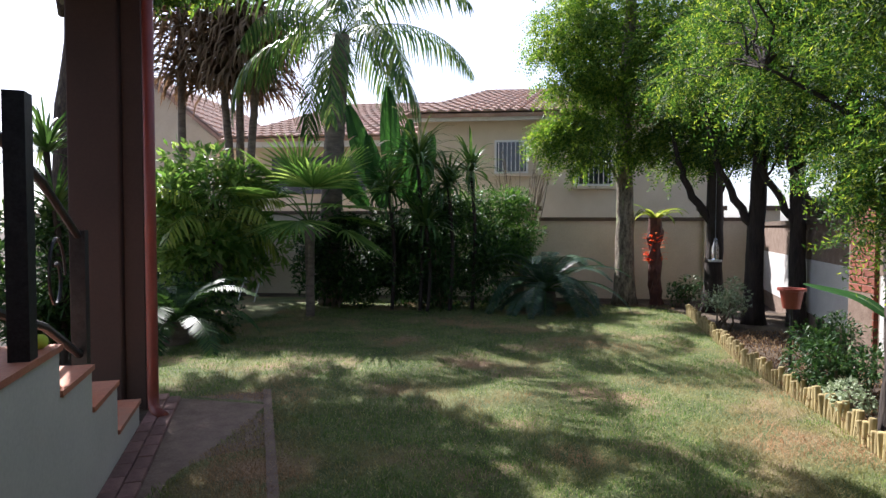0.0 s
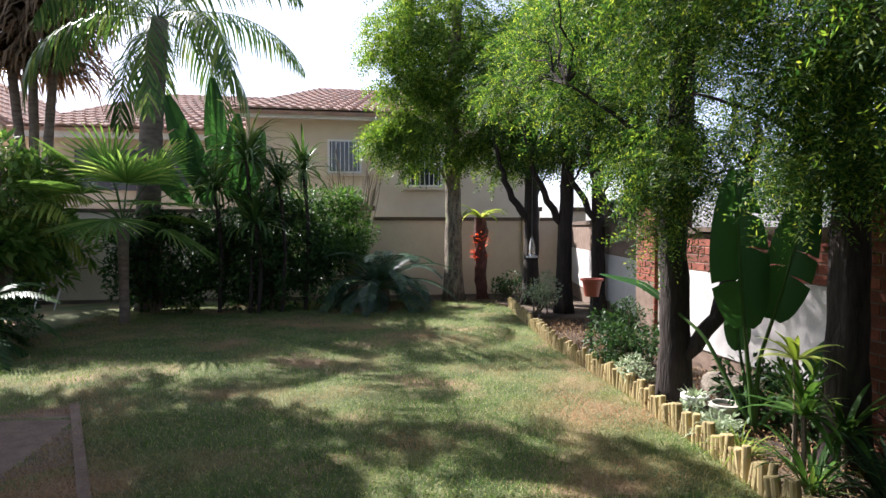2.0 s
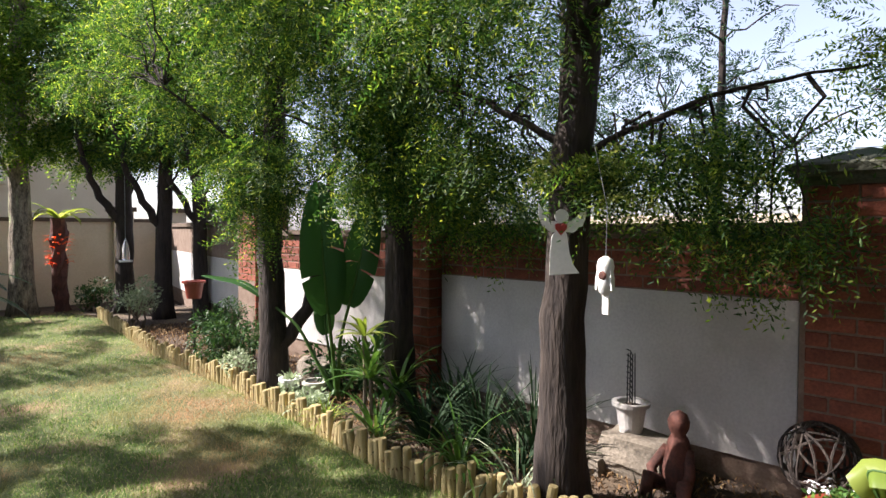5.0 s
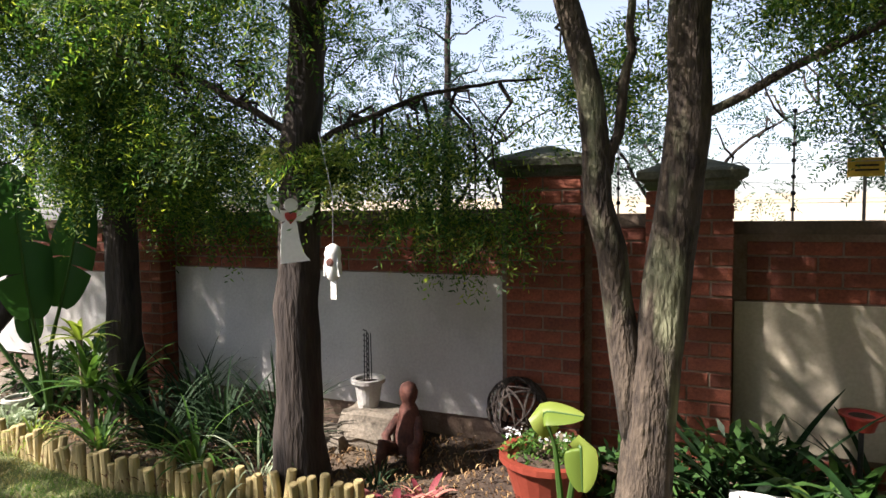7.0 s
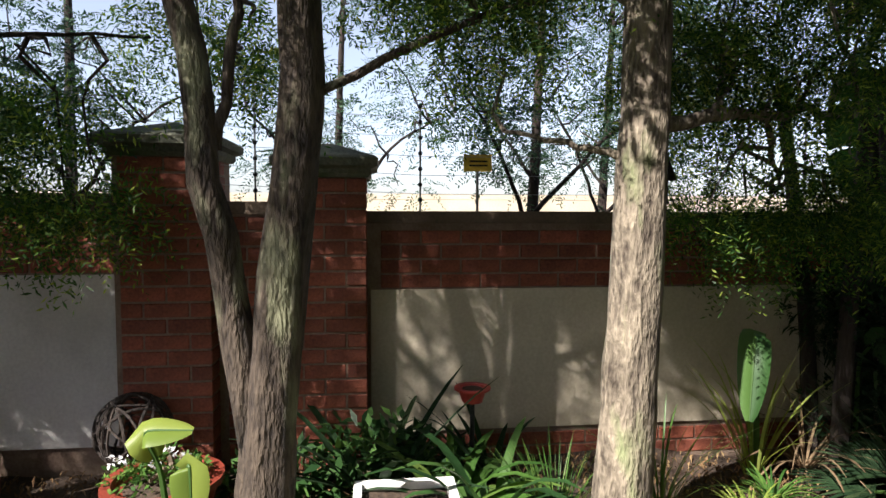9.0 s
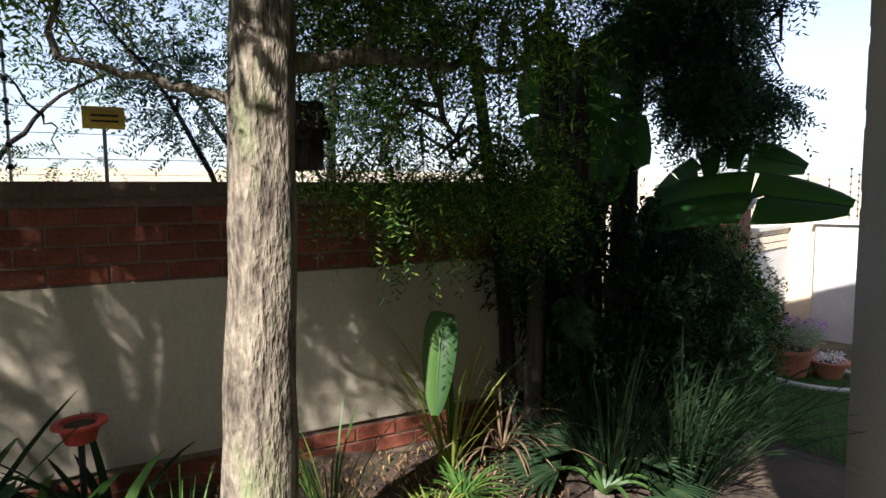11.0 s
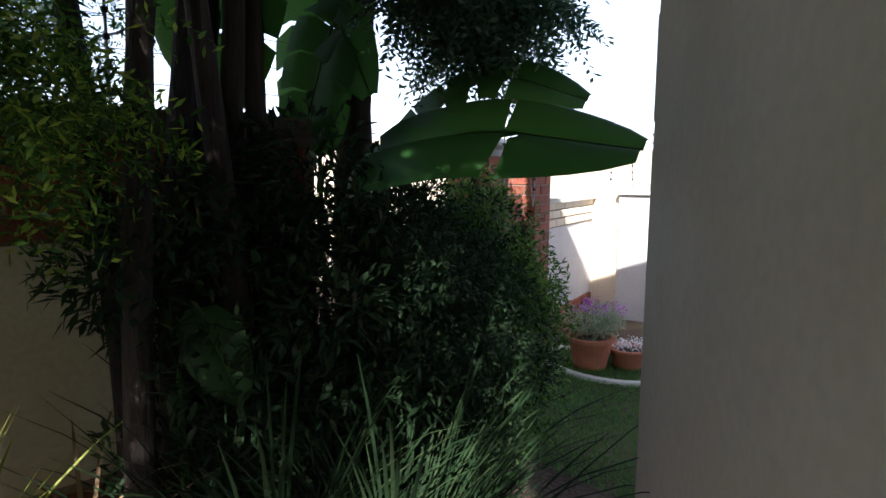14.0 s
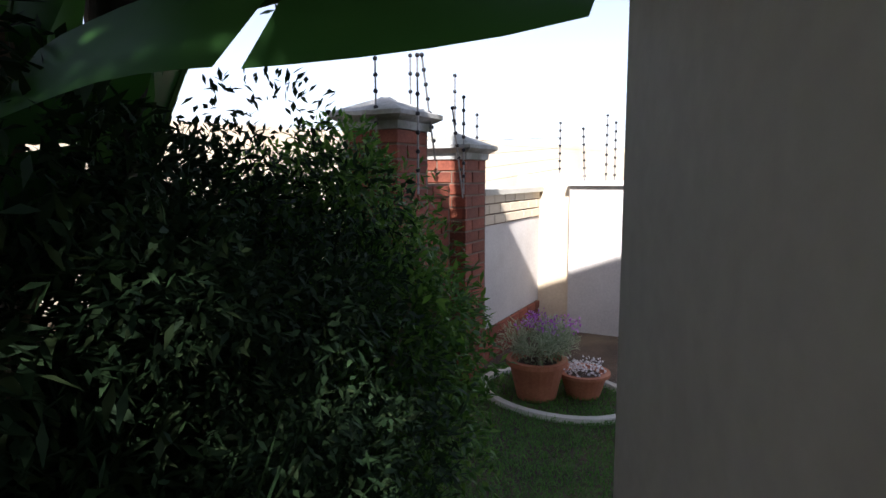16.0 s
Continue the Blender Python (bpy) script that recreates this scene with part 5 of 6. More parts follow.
UPR, ARCH, FLAT = (0.9, 1.5), (0.5, 1.35), (0.2, 1.1)
tufts([
    ("agapanthus", "clump of arching green strap leaves at the log edging", 2.6, 2.0, 0.05, 46, 0.5, 0.028, M_STRAP, ARCH, (1.0, 2.0)),
    ("agapanthus", "dark clump of arching strap leaves", 2.75, 2.45, 0.06, 60, 0.6, 0.026, M_DARKSHADED, ARCH, (0.9, 2.0)),
    ("agapanthus", "dark clump of arching strap leaves", 2.95, 2.1, 0.07, 60, 0.62, 0.022, M_DARKSHADED, UPR, (0.5, 1.8)),
    ("agapanthus", "dark clump of thin upright strap leaves", 3.05, 1.75, 0.08, 55, 0.62, 0.018, M_DARKSHADED, UPR, (0.4, 1.6)),
    ("agapanthus", "dark clump of arching strap leaves", 2.85, 1.7, 0.06, 50, 0.55, 0.02, M_DARKSHADED, ARCH, (0.8, 2.0)),
    ("agapanthus", "clump of arching green strap leaves", 2.62, 2.85, 0.05, 40, 0.5, 0.026, M_STRAP, ARCH, (1.0, 2.0)),
    ("agapanthus", "dark clump of strap leaves by the pillar", 3.2, 2.6, 0.08, 55, 0.65, 0.022, M_DARKSHADED, UPR, (0.5, 1.7)),
    ("agapanthus", "straggling strap leaves with pale tips", 2.6, 1.55, 0.04, 16, 0.6, 0.014, M_SILVER, ARCH, (1.2, 2.2)),
    ("spider_plant", "pale striped grassy plant", 2.55, 3.4, 0.04, 60, 0.26, 0.016, M_LIME, ARCH, (1.2, 2.4)),
    ("spider_plant", "pale striped grassy plant", 2.6, 3.75, 0.04, 50, 0.24, 0.016, M_SILVER, ARCH, (1.2, 2.4)),
    ("clivia", "glossy clump of wide arching leaves", 2.72, -1.5, 0.08, 30, 0.62, 0.07, M_GLOSSY, ARCH, (1.0, 2.2)),
    ("clivia", "glossy clump of wide arching leaves", 2.88, -1.35, 0.08, 20, 0.58, 0.065, M_STRAP, ARCH, (1.0, 2.2)),
    ("tall_grass", "upright tuft of thin sunlit grass", 2.72, -1.8, 0.08, 90, 0.42, 0.008, M_STRAP, UPR, (0.1, 0.9)),
    ("sword_plant", "dark spreading sword-shaped leaves", 3.05, -1.0, 0.1, 18, 0.75, 0.065, M_DARKSHADED, (0.3, 1.0), (0.2, 0.9)),
    ("sword_plant", "dark spreading sword-shaped leaves", 3.2, -1.6, 0.1, 12, 0.6, 0.05, M_DARKSHADED, (0.4, 1.2), (0.2, 0.9)),
    ("rain_lily", "tuft of thin upright leaves beside the trunk", 2.85, -2.35, 0.08, 36, 0.55, 0.012, M_STRAP, UPR, (0.3, 1.2)),
    ("spider_plant", "sunlit pale green grassy ground cover", 2.75, -2.75, 0.06, 110, 0.24, 0.014, M_LIME, FLAT, (0.8, 2.0)),
    ("spider_plant", "sunlit pale green grassy ground cover", 2.5, -2.6, 0.05, 80, 0.22, 0.014, M_LIME, FLAT, (0.8, 2.0)),
    ("spider_plant", "sunlit pale green grassy ground cover", 2.95, -3.0, 0.06, 80, 0.24, 0.014, M_STRAP, FLAT, (0.8, 2.0)),
    ("rain_lily", "dry strap leaves by the wall", 3.25, -3.1, 0.06, 26, 0.75, 0.02, M_LIME, UPR, (0.3, 1.0)),
    ("rain_lily", "dry drooping leaves by the stems", 3.3, -3.45, 0.06, 40, 0.6, 0.018, M_DEADPALM, ARCH, (0.8, 2.2)),
    ("low_plant", "small thin-leaved plant before the wall", 2.75, 0.85, 0.06, 30, 0.24, 0.012, M_DARKSHADED, ARCH, (0.6, 1.6)),
    ("red_plant", "low purple-red leaved plant", 2.5, 0.62, 0.05, 26, 0.22, 0.05, M_REDLEAF, FLAT, (0.5, 1.6)),
    ("red_plant", "low purple-red leaved plant", 2.55, 0.3, 0.05, 26, 0.22, 0.05, M_REDLEAF, FLAT, (0.5, 1.6)),
    ("red_plant", "low purple-red leaved plant", 2.7, 0.55, 0.05, 22, 0.2, 0.045, M_REDLEAF, FLAT, (0.5, 1.6)),
])
for x, y, h, n, ln, leaf in ((2.72, 3.05, 0.42, 40, 0.36, M_STRAP), (2.7, 3.1, 0.75, 22, 0.24, M_LIME), (2.95, 3.0, 0.3, 30, 0.45, M_STRAP)):
    t = tuft("dracaena", "bright leafy rosette on a short stem", (x, y, h), n, ln, 0.05, leaf, (0.1, 1.45), (0.4, 1.5), "plant", "bed plants", 0.02)
    acc = Acc()
    tube(acc, [(x, y, 0.03), (x + 0.01, y, h * 0.5), (x, y, h + 0.02)], 0.016, 7)
    local(put("stem", acc, M_TWIG, t))
shrub("bed_shrub", "dark glossy bushy shrub behind the log edging", (2.95, 5.75, 0.03), cloud((2.9, 5.8, 0.4), (0.3, 0.55, 0.3), 34, 0.17), 130, 0.06, 0.02, M_GLOSSY)
shrub("variegated_shrub", "pale variegated low shrub at the edging", (2.7, 5.15, 0.03), cloud((2.7, 5.15, 0.18), (0.12, 0.2, 0.12), 10, 0.1), 70, 0.05, 0.022, M_SILVER)
shrub("variegated_shrub", "white-flecked shrub further along the bed", (3.15, 9.4, 0.03), cloud((3.15, 9.4, 0.5), (0.25, 0.3, 0.3), 14, 0.16), 60, 0.07, 0.03, M_SILVER)
shrub("silver_plant", "silvery low leafy plant at the edging", (2.62, 4.0, 0.03), cloud((2.66, 3.95, 0.1), (0.14, 0.32, 0.06), 16, 0.09), 60, 0.06, 0.03, M_SILVER, 3)
shrub("bed_shrub", "low dark leaves under the trees", (3.2, 3.6, 0.05), cloud((3.2, 3.9, 0.3), (0.25, 0.5, 0.2), 16, 0.16), 80, 0.09, 0.03, M_GLOSSY)
shrub("bed_shrub", "low dark leafy plants below the pillars", (3.25, -0.6, 0.05), cloud((3.2, -0.9, 0.2), (0.2, 0.6, 0.15), 18, 0.14), 70, 0.1, 0.04, M_GLOSSY)


def paddle(name, label, at, leaves, leaf=M_BANANA):
    t = thing(name, at, label, "plant")
    bpy.context.view_layer.update()
    for path, w, splits, start, facing in leaves:
        la, sa = Acc(), Acc()
        banana_leaf(la, sa, path, w, splits, 0.45, start, facing)
        f = local(put("leaf", la, leaf, t, smooth=True))
        put("stalk", sa, M_PALM, f)
    return t


paddle("wild_banana", "young wild banana with large dark upright leaves", (2.95, 3.8, 0.05), [
    ([(2.95, 3.8, 0.05), (2.85, 3.75, 0.6), (2.72, 3.65, 1.1), (2.62, 3.6, 1.95)], 0.38, 2, 0.45, (-0.7, -0.7, 0.2)),
    ([(2.95, 3.8, 0.05), (2.9, 3.7, 0.6), (2.9, 3.45, 1.2), (2.95, 3.3, 1.85)], 0.3, 2, 0.5, (-0.7, -0.7, 0.2)),
    ([(2.95, 3.8, 0.05), (2.8, 4.2, 0.7), (2.6, 4.8, 1.05), (2.45, 5.4, 1.1)], 0.16, 0, 0.6, (0, 0, 1)),
    ([(2.95, 3.8, 0.05), (3.1, 3.5, 0.55), (3.2, 3.3, 0.8), (3.25, 3.2, 0.7)], 0.2, 0, 0.6, (-0.5, -0.5, 0.6)),
    ([(2.95, 3.8, 0.05), (3.1, 4.2, 0.6), (3.2, 4.4, 1.0)], 0.2, 0, 0.6, (-0.5, -0.5, 0.6))])
paddle("caladium", "lime green heart-leaved plant before the pot", (2.65, -0.2, 0.05), [
    ([(2.65, -0.2, 0.05), (2.62, -0.16, 0.5), (2.6, -0.1, 0.66), (2.58, -0.3, 0.66)], 0.15, 0, 0.62, (-0.5, 0, 0.9)),
    ([(2.65, -0.2, 0.05), (2.6, -0.26, 0.45), (2.56, -0.29, 0.55), (2.54, -0.3, 0.33)], 0.15, 0, 0.66, (-1, 0, 0.1))], M_LIME)
paddle("wild_banana", "wild banana with torn glossy leaves at the house corner", (3.45, -4.45, -0.17), [
    ([(3.45, -4.45, -0.17), (3.4, -4.46, 1.0), (3.25, -4.5, 1.37), (2.8, -4.64, 1.455), (2.28, -4.78, 1.375)], 0.6, 5, 0.45, (0.2, 0.55, 0.8)),
    ([(3.45, -4.45, -0.17), (3.45, -4.6, 1.0), (3.35, -4.75, 1.5), (3.05, -4.95, 1.72), (2.72, -5.12, 1.58)], 0.46, 20, 0.5, (0.2, 0.6, 0.75)),
    ([(3.6, -4.5, -0.17), (3.7, -4.52, 1.2), (3.75, -4.55, 1.9), (3.6, -4.5, 2.5)], 0.45, 9, 0.6, (-0.3, 0.9, 0.1)),
    ([(3.6, -4.4, -0.17), (3.72, -4.4, 1.3), (3.6, -4.55, 2.0), (3.45, -4.62, 1.62)], 0.34, 6, 0.62, (-0.5, 0.8, 0.1)),
    ([(3.55, -4.0, -0.13), (3.6, -3.95, 1.4), (3.5, -3.9, 2.4), (3.1, -3.7, 2.7)], 0.4, 8, 0.6, (-0.3, 0.6, 0.6)),
    ([(3.55, -4.0, -0.13), (3.55, -4.05, 1.4), (3.5, -4.2, 2.3), (3.2, -4.5, 2.5)], 0.4, 10, 0.6, (-0.3, 0.6, 0.6))])
paddle("elephant_ear", "large mottled hanging leaf before the wall", (3.3, -3.15, 0.05), [
    ([(3.3, -3.15, 0.05), (3.25, -3.1, 0.6), (3.16, -3.02, 0.9), (3.06, -2.95, 0.78), (2.98, -2.88, 0.46)], 0.16, 0, 0.56, (-0.7, 0.3, 0.5))], M_GLOSSY)
for k, (x, y) in enumerate(((3.35, -3.75), (3.45, -3.85), (3.3, -3.95), (3.5, -3.65), (3.42, -4.1), (3.55, -4.0), (3.25, -3.6))):
    acc = Acc()
    tube(acc, resample([(x, y, gz(x, y) - 0.03), (x + rng.normal() * 0.04, y, 0.8), (x + rng.normal() * 0.1, y + rng.normal() * 0.1, 2.3)], 16), np.linspace(0.05, 0.035, 16), 9, 0.06)
    tagged(put("banana_stem", acc, M_BARKDARK, smooth=True), "brown ringed stem of the wild banana clump", "plant stem", "banana stems")
# plants beside the path: their dark leaf colour carries the shade
shrub("shrub", "dense shrub between the stems and wall, darkened for shade", (3.4, -4.0, -0.13), cloud((3.3, -4.2, 0.75), (0.35, 0.7, 0.7), 60, 0.2), 210, 0.07, 0.02, M_DARKSHADED)
shrub("hedge_shrub", "dense small-leaved green shrub by the brick pillars", (3.4, -5.35, -0.24), cloud((3.5, -5.2, 0.48), (0.47, 0.46, 0.78), 190, 0.16), 300, 0.04, 0.014, M_HEDGE, 8)
shrub("hedge_shrub", "small-leaved shrub with shade put into its leaf colour", (3.1, -4.5, -0.18), cloud((3.2, -4.72, 0.55), (0.42, 0.46, 0.78), 150, 0.16), 240, 0.035, 0.012, M_DARKSHADED, 8)
fan_palm("fan_palm", "fan palm spreading beside the path, darkened for shade", (2.75, -3.68, gz(0, -3.68) - 0.02), 7, 0.2, 0.38, M_DARKSHADED, azs=[-2.2, -1.9, 2.9, 0.8, -1.4, -0.7, 0.1], tilt=(-0.2, 0.4), reach=0.22, n=22, width=0.026)
# strap tufts standing in for upright fan-palm blades
tuft("palm_blade_tuft", "tall dark fan-palm blades beside the path, built as tufts", (2.75, -4.2, -0.16), 230, 1.0, 0.016, M_DARKSHADED, (0.85, 1.45), (0.2, 1.3), "plant", spread=0.16)
tuft("palm_blade_tuft", "tall dark fan-palm blades beside the path, built as tufts", (2.95, -3.9, -0.16), 200, 1.0, 0.016, M_DARKSHADED, (0.85, 1.45), (0.2, 1.2), "plant", spread=0.14)
paddle("elephant_ear", "bluish drooping broad leaf in the shade", (3.3, -3.75, -0.12), [
    ([(3.3, -3.75, -0.12), (3.28, -3.74, 0.7), (3.15, -3.78, 0.86), (3.03, -3.84, 0.62)], 0.2, 0, 0.7, (-0.8, 0.4, 0.5))], M_GLOSSY)

# ---- ornaments and pots ----
def at_pose(ob, m):
    ob.matrix_world = m
    return ob


def plate(outline, thick):
    """A flat cut-out: outline in x, z; thickness along y."""
    n = len(outline)
    acc = Acc()
    v = [(x, -thick / 2, z) for x, z in outline] + [(x, thick / 2, z) for x, z in outline]
    acc.add(v, [tuple(range(n)), tuple(range(2 * n - 1, n - 1, -1))] + [(i, i + n, (i + 1) % n + n, (i + 1) % n) for i in range(n)])
    return acc


def arc(cx, cz, r, a0, a1, n=12):
    return [(cx + r * math.cos(a0 + (a1 - a0) * k / n), cz + r * math.sin(a0 + (a1 - a0) * k / n)) for k in range(n + 1)]


angel = thing("angel_ornament", (2.50, 1.19, 1.33), "white wooden angel cut-out with a red heart", "ornament")
angel.rotation_euler = (0, 0, radians(-50))
put("gown", plate([(-0.068, 0.0), (0.085, 0.012), (0.055, 0.05), (0.032, 0.12), (0.022, 0.2), (0.012, 0.235), (-0.03, 0.235), (-0.058, 0.2), (-0.066, 0.1)], 0.012), M_WHITE, angel)
o = put("head", plate(arc(-0.008, 0.305, 0.036, 0, 2 * math.pi * 23 / 24, 23), 0.012), M_WHITE, angel)
put("wing", plate([(0.0, 0.225), (0.05, 0.22), (0.1, 0.255), (0.118, 0.31), (0.112, 0.375), (0.098, 0.35), (0.078, 0.31), (0.045, 0.28), (0.005, 0.275)], 0.01), M_WHITE, angel)
put("wing", plate([(-0.02, 0.275), (-0.06, 0.28), (-0.095, 0.31), (-0.112, 0.35), (-0.125, 0.37), (-0.128, 0.31), (-0.105, 0.255), (-0.06, 0.22), (-0.015, 0.225)], 0.01), M_WHITE, angel)
o = put("heart", plate([(-0.012, 0.205), (0.018, 0.24), (0.02, 0.262), (0.005, 0.27), (-0.011, 0.258), (-0.027, 0.27), (-0.042, 0.262), (-0.04, 0.24)], 0.02), M_RED, angel, "red heart")
owl = thing("hanging_owl", (2.42, 0.9, 1.25), "white hanging ceramic bird ornament on a string", "ornament")
acc = Acc()
lathe(acc, [(0.008, 0.0), (0.03, 0.02), (0.04, 0.07), (0.036, 0.11), (0.042, 0.14), (0.034, 0.175), (0.01, 0.19)], segs=14)
put("body", acc, M_WHITE, owl, smooth=True)
acc = Acc()
box(acc, (-0.008, -0.02, -0.085), (0.008, 0.012, 0.012))
put("tail", acc, M_WHITE, owl)
for sg in (-1, 1):
    o = put("wing", plate([(-0.012, 0.0), (0.012, 0.01), (0.02, 0.06), (0.012, 0.1), (-0.008, 0.1), (-0.018, 0.05)], 0.01), M_WHITE, owl)
    o.matrix_basis = pose(-0.006, sg * 0.041, 0.03, sg * 6, 0, 0)
acc = Acc()
lathe(acc, [(0.02, 0), (0.022, 0.004), (0.012, 0.009)], segs=12)
o = put("breast", acc, M_RUST, owl, "dark red painted breast")
o.matrix_basis = pose(-0.033, -0.004, 0.1, 0, -90, 0)
acc = Acc()
tube(acc, [(0, 0, 0.185), (0.01, 0, 0.42), (0.05, 0.1, 0.75)], 0.002, 5)
put("string", acc, M_WIRE, owl)

def pot(name, label, at, r, h, material, rim=0.02, plant=None):
    t = thing(name, at, label, "pot")
    acc = Acc()
    lathe(acc, [(r * 0.7, 0), (r * 0.86, h * 0.5), (r * 0.98, h * 0.86), (r + rim, h * 0.88), (r + rim, h), (r * 0.9, h), (r * 0.86, h * 0.88), (0.02, h * 0.86)], segs=22)
    put("bowl", acc, material, t, smooth=False)
    acc = Acc()
    lathe(acc, [(r * 0.88, h * 0.86), (r * 0.5, h * 0.9), (0.02, h * 0.92)], segs=14)
    put("soil", acc, M_SOIL, t)
    return t


pot("flower_pot", "white glazed pot on a rough stone block", (3.32, 1.22, 0.30), 0.095, 0.2, M_PANEL)
tr = thing("trellis", (3.32, 1.22, 0.48), "small dark lattice trellis standing in a pot", "trellis")
for k in range(4):
    acc = Acc()
    tube(acc, [((k % 2) * 0.035 - 0.017, (k // 2) * 0.035 - 0.017, 0), ((k % 2) * 0.03 - 0.015, (k // 2) * 0.03 - 0.015, 0.32)], 0.004, 6)
    put("rod", acc, M_IRON, tr)
for z in np.arange(0.03, 0.32, 0.035):
    acc = Acc()
    tube(acc, [(-0.02, -0.02, z), (0.02, 0.02, z + 0.02), (-0.02, 0.02, z + 0.035)], 0.004, 5)
    put("lattice_bar", acc, M_IRON, tr)


def stone(name, label, at, size, material=M_STONE, seed=0):
    bm = bmesh.new()
    bmesh.ops.create_cube(bm, size=1)
    bmesh.ops.subdivide_edges(bm, edges=bm.edges[:], cuts=4, use_grid_fill=True)
    for v in bm.verts:
        c = v.co.normalized() * 0.62
        v.co = v.co * 0.6 + c * 0.4
        v.co *= 1 + 0.14 * noise.noise(v.co * 3 + Vector((seed, 0, 0)))
        v.co = Vector((v.co.x * size[0], v.co.y * size[1], v.co.z * size[2]))
    me = bpy.data.meshes.new(name)
    bm.to_mesh(me)
    bm.free()
    me.materials.append(material)
    ob = new(name, me)
    ob.location = at
    return tagged(ob, label, "stone")


stone("stone_block", "rough pale stone block under the white pot", (3.3, 1.15, 0.19), (0.3, 0.42, 0.24), seed=2)
stone("rock", "dark rounded garden rock", (3.2, 1.45, 0.09), (0.25, 0.3, 0.16), seed=5)
stone("rock", "dark rounded garden rock", (3.3, 4.6, 0.12), (0.3, 0.5, 0.25), seed=7)
acc = Acc()
lathe(acc, [(0.05, 0.06), (0.085, 0.1), (0.09, 0.2), (0.07, 0.3), (0.055, 0.36), (0.04, 0.385), (0.055, 0.42), (0.06, 0.46), (0.045, 0.5), (0.01, 0.52)], (3.18, 0.86, 0.03), 16)
tube(acc, [(3.18, 0.92, 0.33), (3.1, 0.98, 0.22), (3.06, 0.93, 0.12)], 0.03, 8)
tube(acc, [(3.18, 0.80, 0.33), (3.1, 0.76, 0.22), (3.06, 0.8, 0.12)], 0.03, 8)
tube(acc, [(3.15, 0.92, 0.13), (3.02, 0.96, 0.2), (3.0, 0.97, 0.05)], 0.038, 8)
tube(acc, [(3.15, 0.80, 0.13), (3.02, 0.76, 0.2), (3.0, 0.75, 0.05)], 0.038, 8)
tagged(put("garden_statue", acc, M_RUST, smooth=True), "small dark red seated garden figure", "statue")
wick = thing("wicker_ball", (3.3, 0.2, 0.42), "round dark woven twig ornament", "ornament")
for k in range(16):
    acc = Acc()
    ax = Vector(rng.normal(size=3)).normalized()
    q = ax.to_track_quat("Z", "Y")
    tube(acc, [tuple(q @ Vector((0.18 * math.cos(a), 0.18 * math.sin(a), 0.015 * math.sin(3 * a)))) for a in np.linspace(0, 6.2, 26)], 0.007, 5)
    put("twig_ring", acc, M_BARKDARK, wick)
pot("bowl_planter", "wide terracotta bowl planter with small flowers", (2.98, -0.05, 0.05), 0.24, 0.26, M_PIPE)
shrub("pansies", "small green bedding plants with white flowers", (2.98, -0.05, 0.28), cloud((2.98, -0.02, 0.34), (0.16, 0.18, 0.04), 14, 0.06), 60, 0.035, 0.016, M_STRAP, 3)
fl = quads_object("flower_heads", broad(cloud((2.96, 0.0, 0.42), (0.16, 0.18, 0.05), 9, 0.02), 10, 0.02, 0.018), M_WHITEPETAL)
tagged(fl, "small white flowers over the bowl planter", "flowers", kind="stuff")
tb = thing("stone_trough", (2.66, -1.13, 0.01), "white rectangular stone trough planter", "planter")
acc = Acc()
for a, b in (((-0.14, -0.22, 0.0), (0.14, 0.22, 0.22)), ((-0.14, -0.22, 0.22), (-0.105, 0.22, 0.32)), ((0.105, -0.22, 0.22), (0.14, 0.22, 0.32)), ((-0.105, -0.22, 0.22), (0.105, -0.185, 0.32)), ((-0.105, 0.185, 0.22), (0.105, 0.22, 0.32))):
    box(acc, a, b)
put("basin", acc, M_WHITE, tb)
acc = Acc()
box(acc, (-0.104, -0.184, 0.221), (0.104, 0.184, 0.285))
put("soil", acc, M_SOIL, tb)
# bowl and stand stand in for an orange-red, flower-like blob
rb = pot("red_blob", "orange-red blob among the leaves, shaped as a bowl", (3.2, -1.5, 0.54), 0.075, 0.075, M_RED)
acc = Acc()
tube(acc, [(0, 0, -0.5), (0, 0, 0.01)], 0.012, 8)
put("stand", acc, M_IRON, rb)
pot("flower_pot", "small white square-looking pot at the edging", (2.72, 4.2, 0.03), 0.085, 0.2, M_WHITE)
pot("flower_pot", "yellowish plastic pot beside the white one", (2.86, 4.02, 0.03), 0.1, 0.18, M_STAIRWALL)
tuft("succulent", "pale green succulent rosette in the white pot", (2.72, 4.2, 0.22), 30, 0.09, 0.03, M_SILVER, (0.2, 1.4), (0.1, 0.6), "plant")
hp = pot("flower_pot", "red-brown pot on a thin stand in the bed", (2.72, 6.25, 0.78), 0.11, 0.2, M_PIPE)
acc = Acc()
tube(acc, [(0, 0, -0.76), (0, 0, 0.01)], 0.014, 8)
put("stand", acc, M_IRON, hp)
bf = thing("bottle_feeder", (3.25, 10.2, 1.05), "clear plastic bottle bird feeder hanging on a wire", "bird feeder")
acc = Acc()
lathe(acc, [(0.05, 0), (0.06, 0.03), (0.06, 0.2), (0.03, 0.3), (0.02, 0.36)], segs=14)
put("bottle", acc, M_CLEAR, bf, smooth=True)
acc = Acc()
lathe(acc, [(0.1, -0.03), (0.11, 0.0), (0.02, 0.002)], segs=16)
put("tray", acc, M_WHITE, bf)
acc = Acc()
tube(acc, [(0, 0, 0.35), (0, 0, 1.5)], 0.004, 5)
put("wire", acc, M_WIRE, bf)
# backlit silhouette of the bird house is put into its dark colour
bh = thing("bird_house", (2.95, -2.3, 1.55), "small wooden bird house in the tree, dark as a silhouette", "bird house")
acc = Acc()
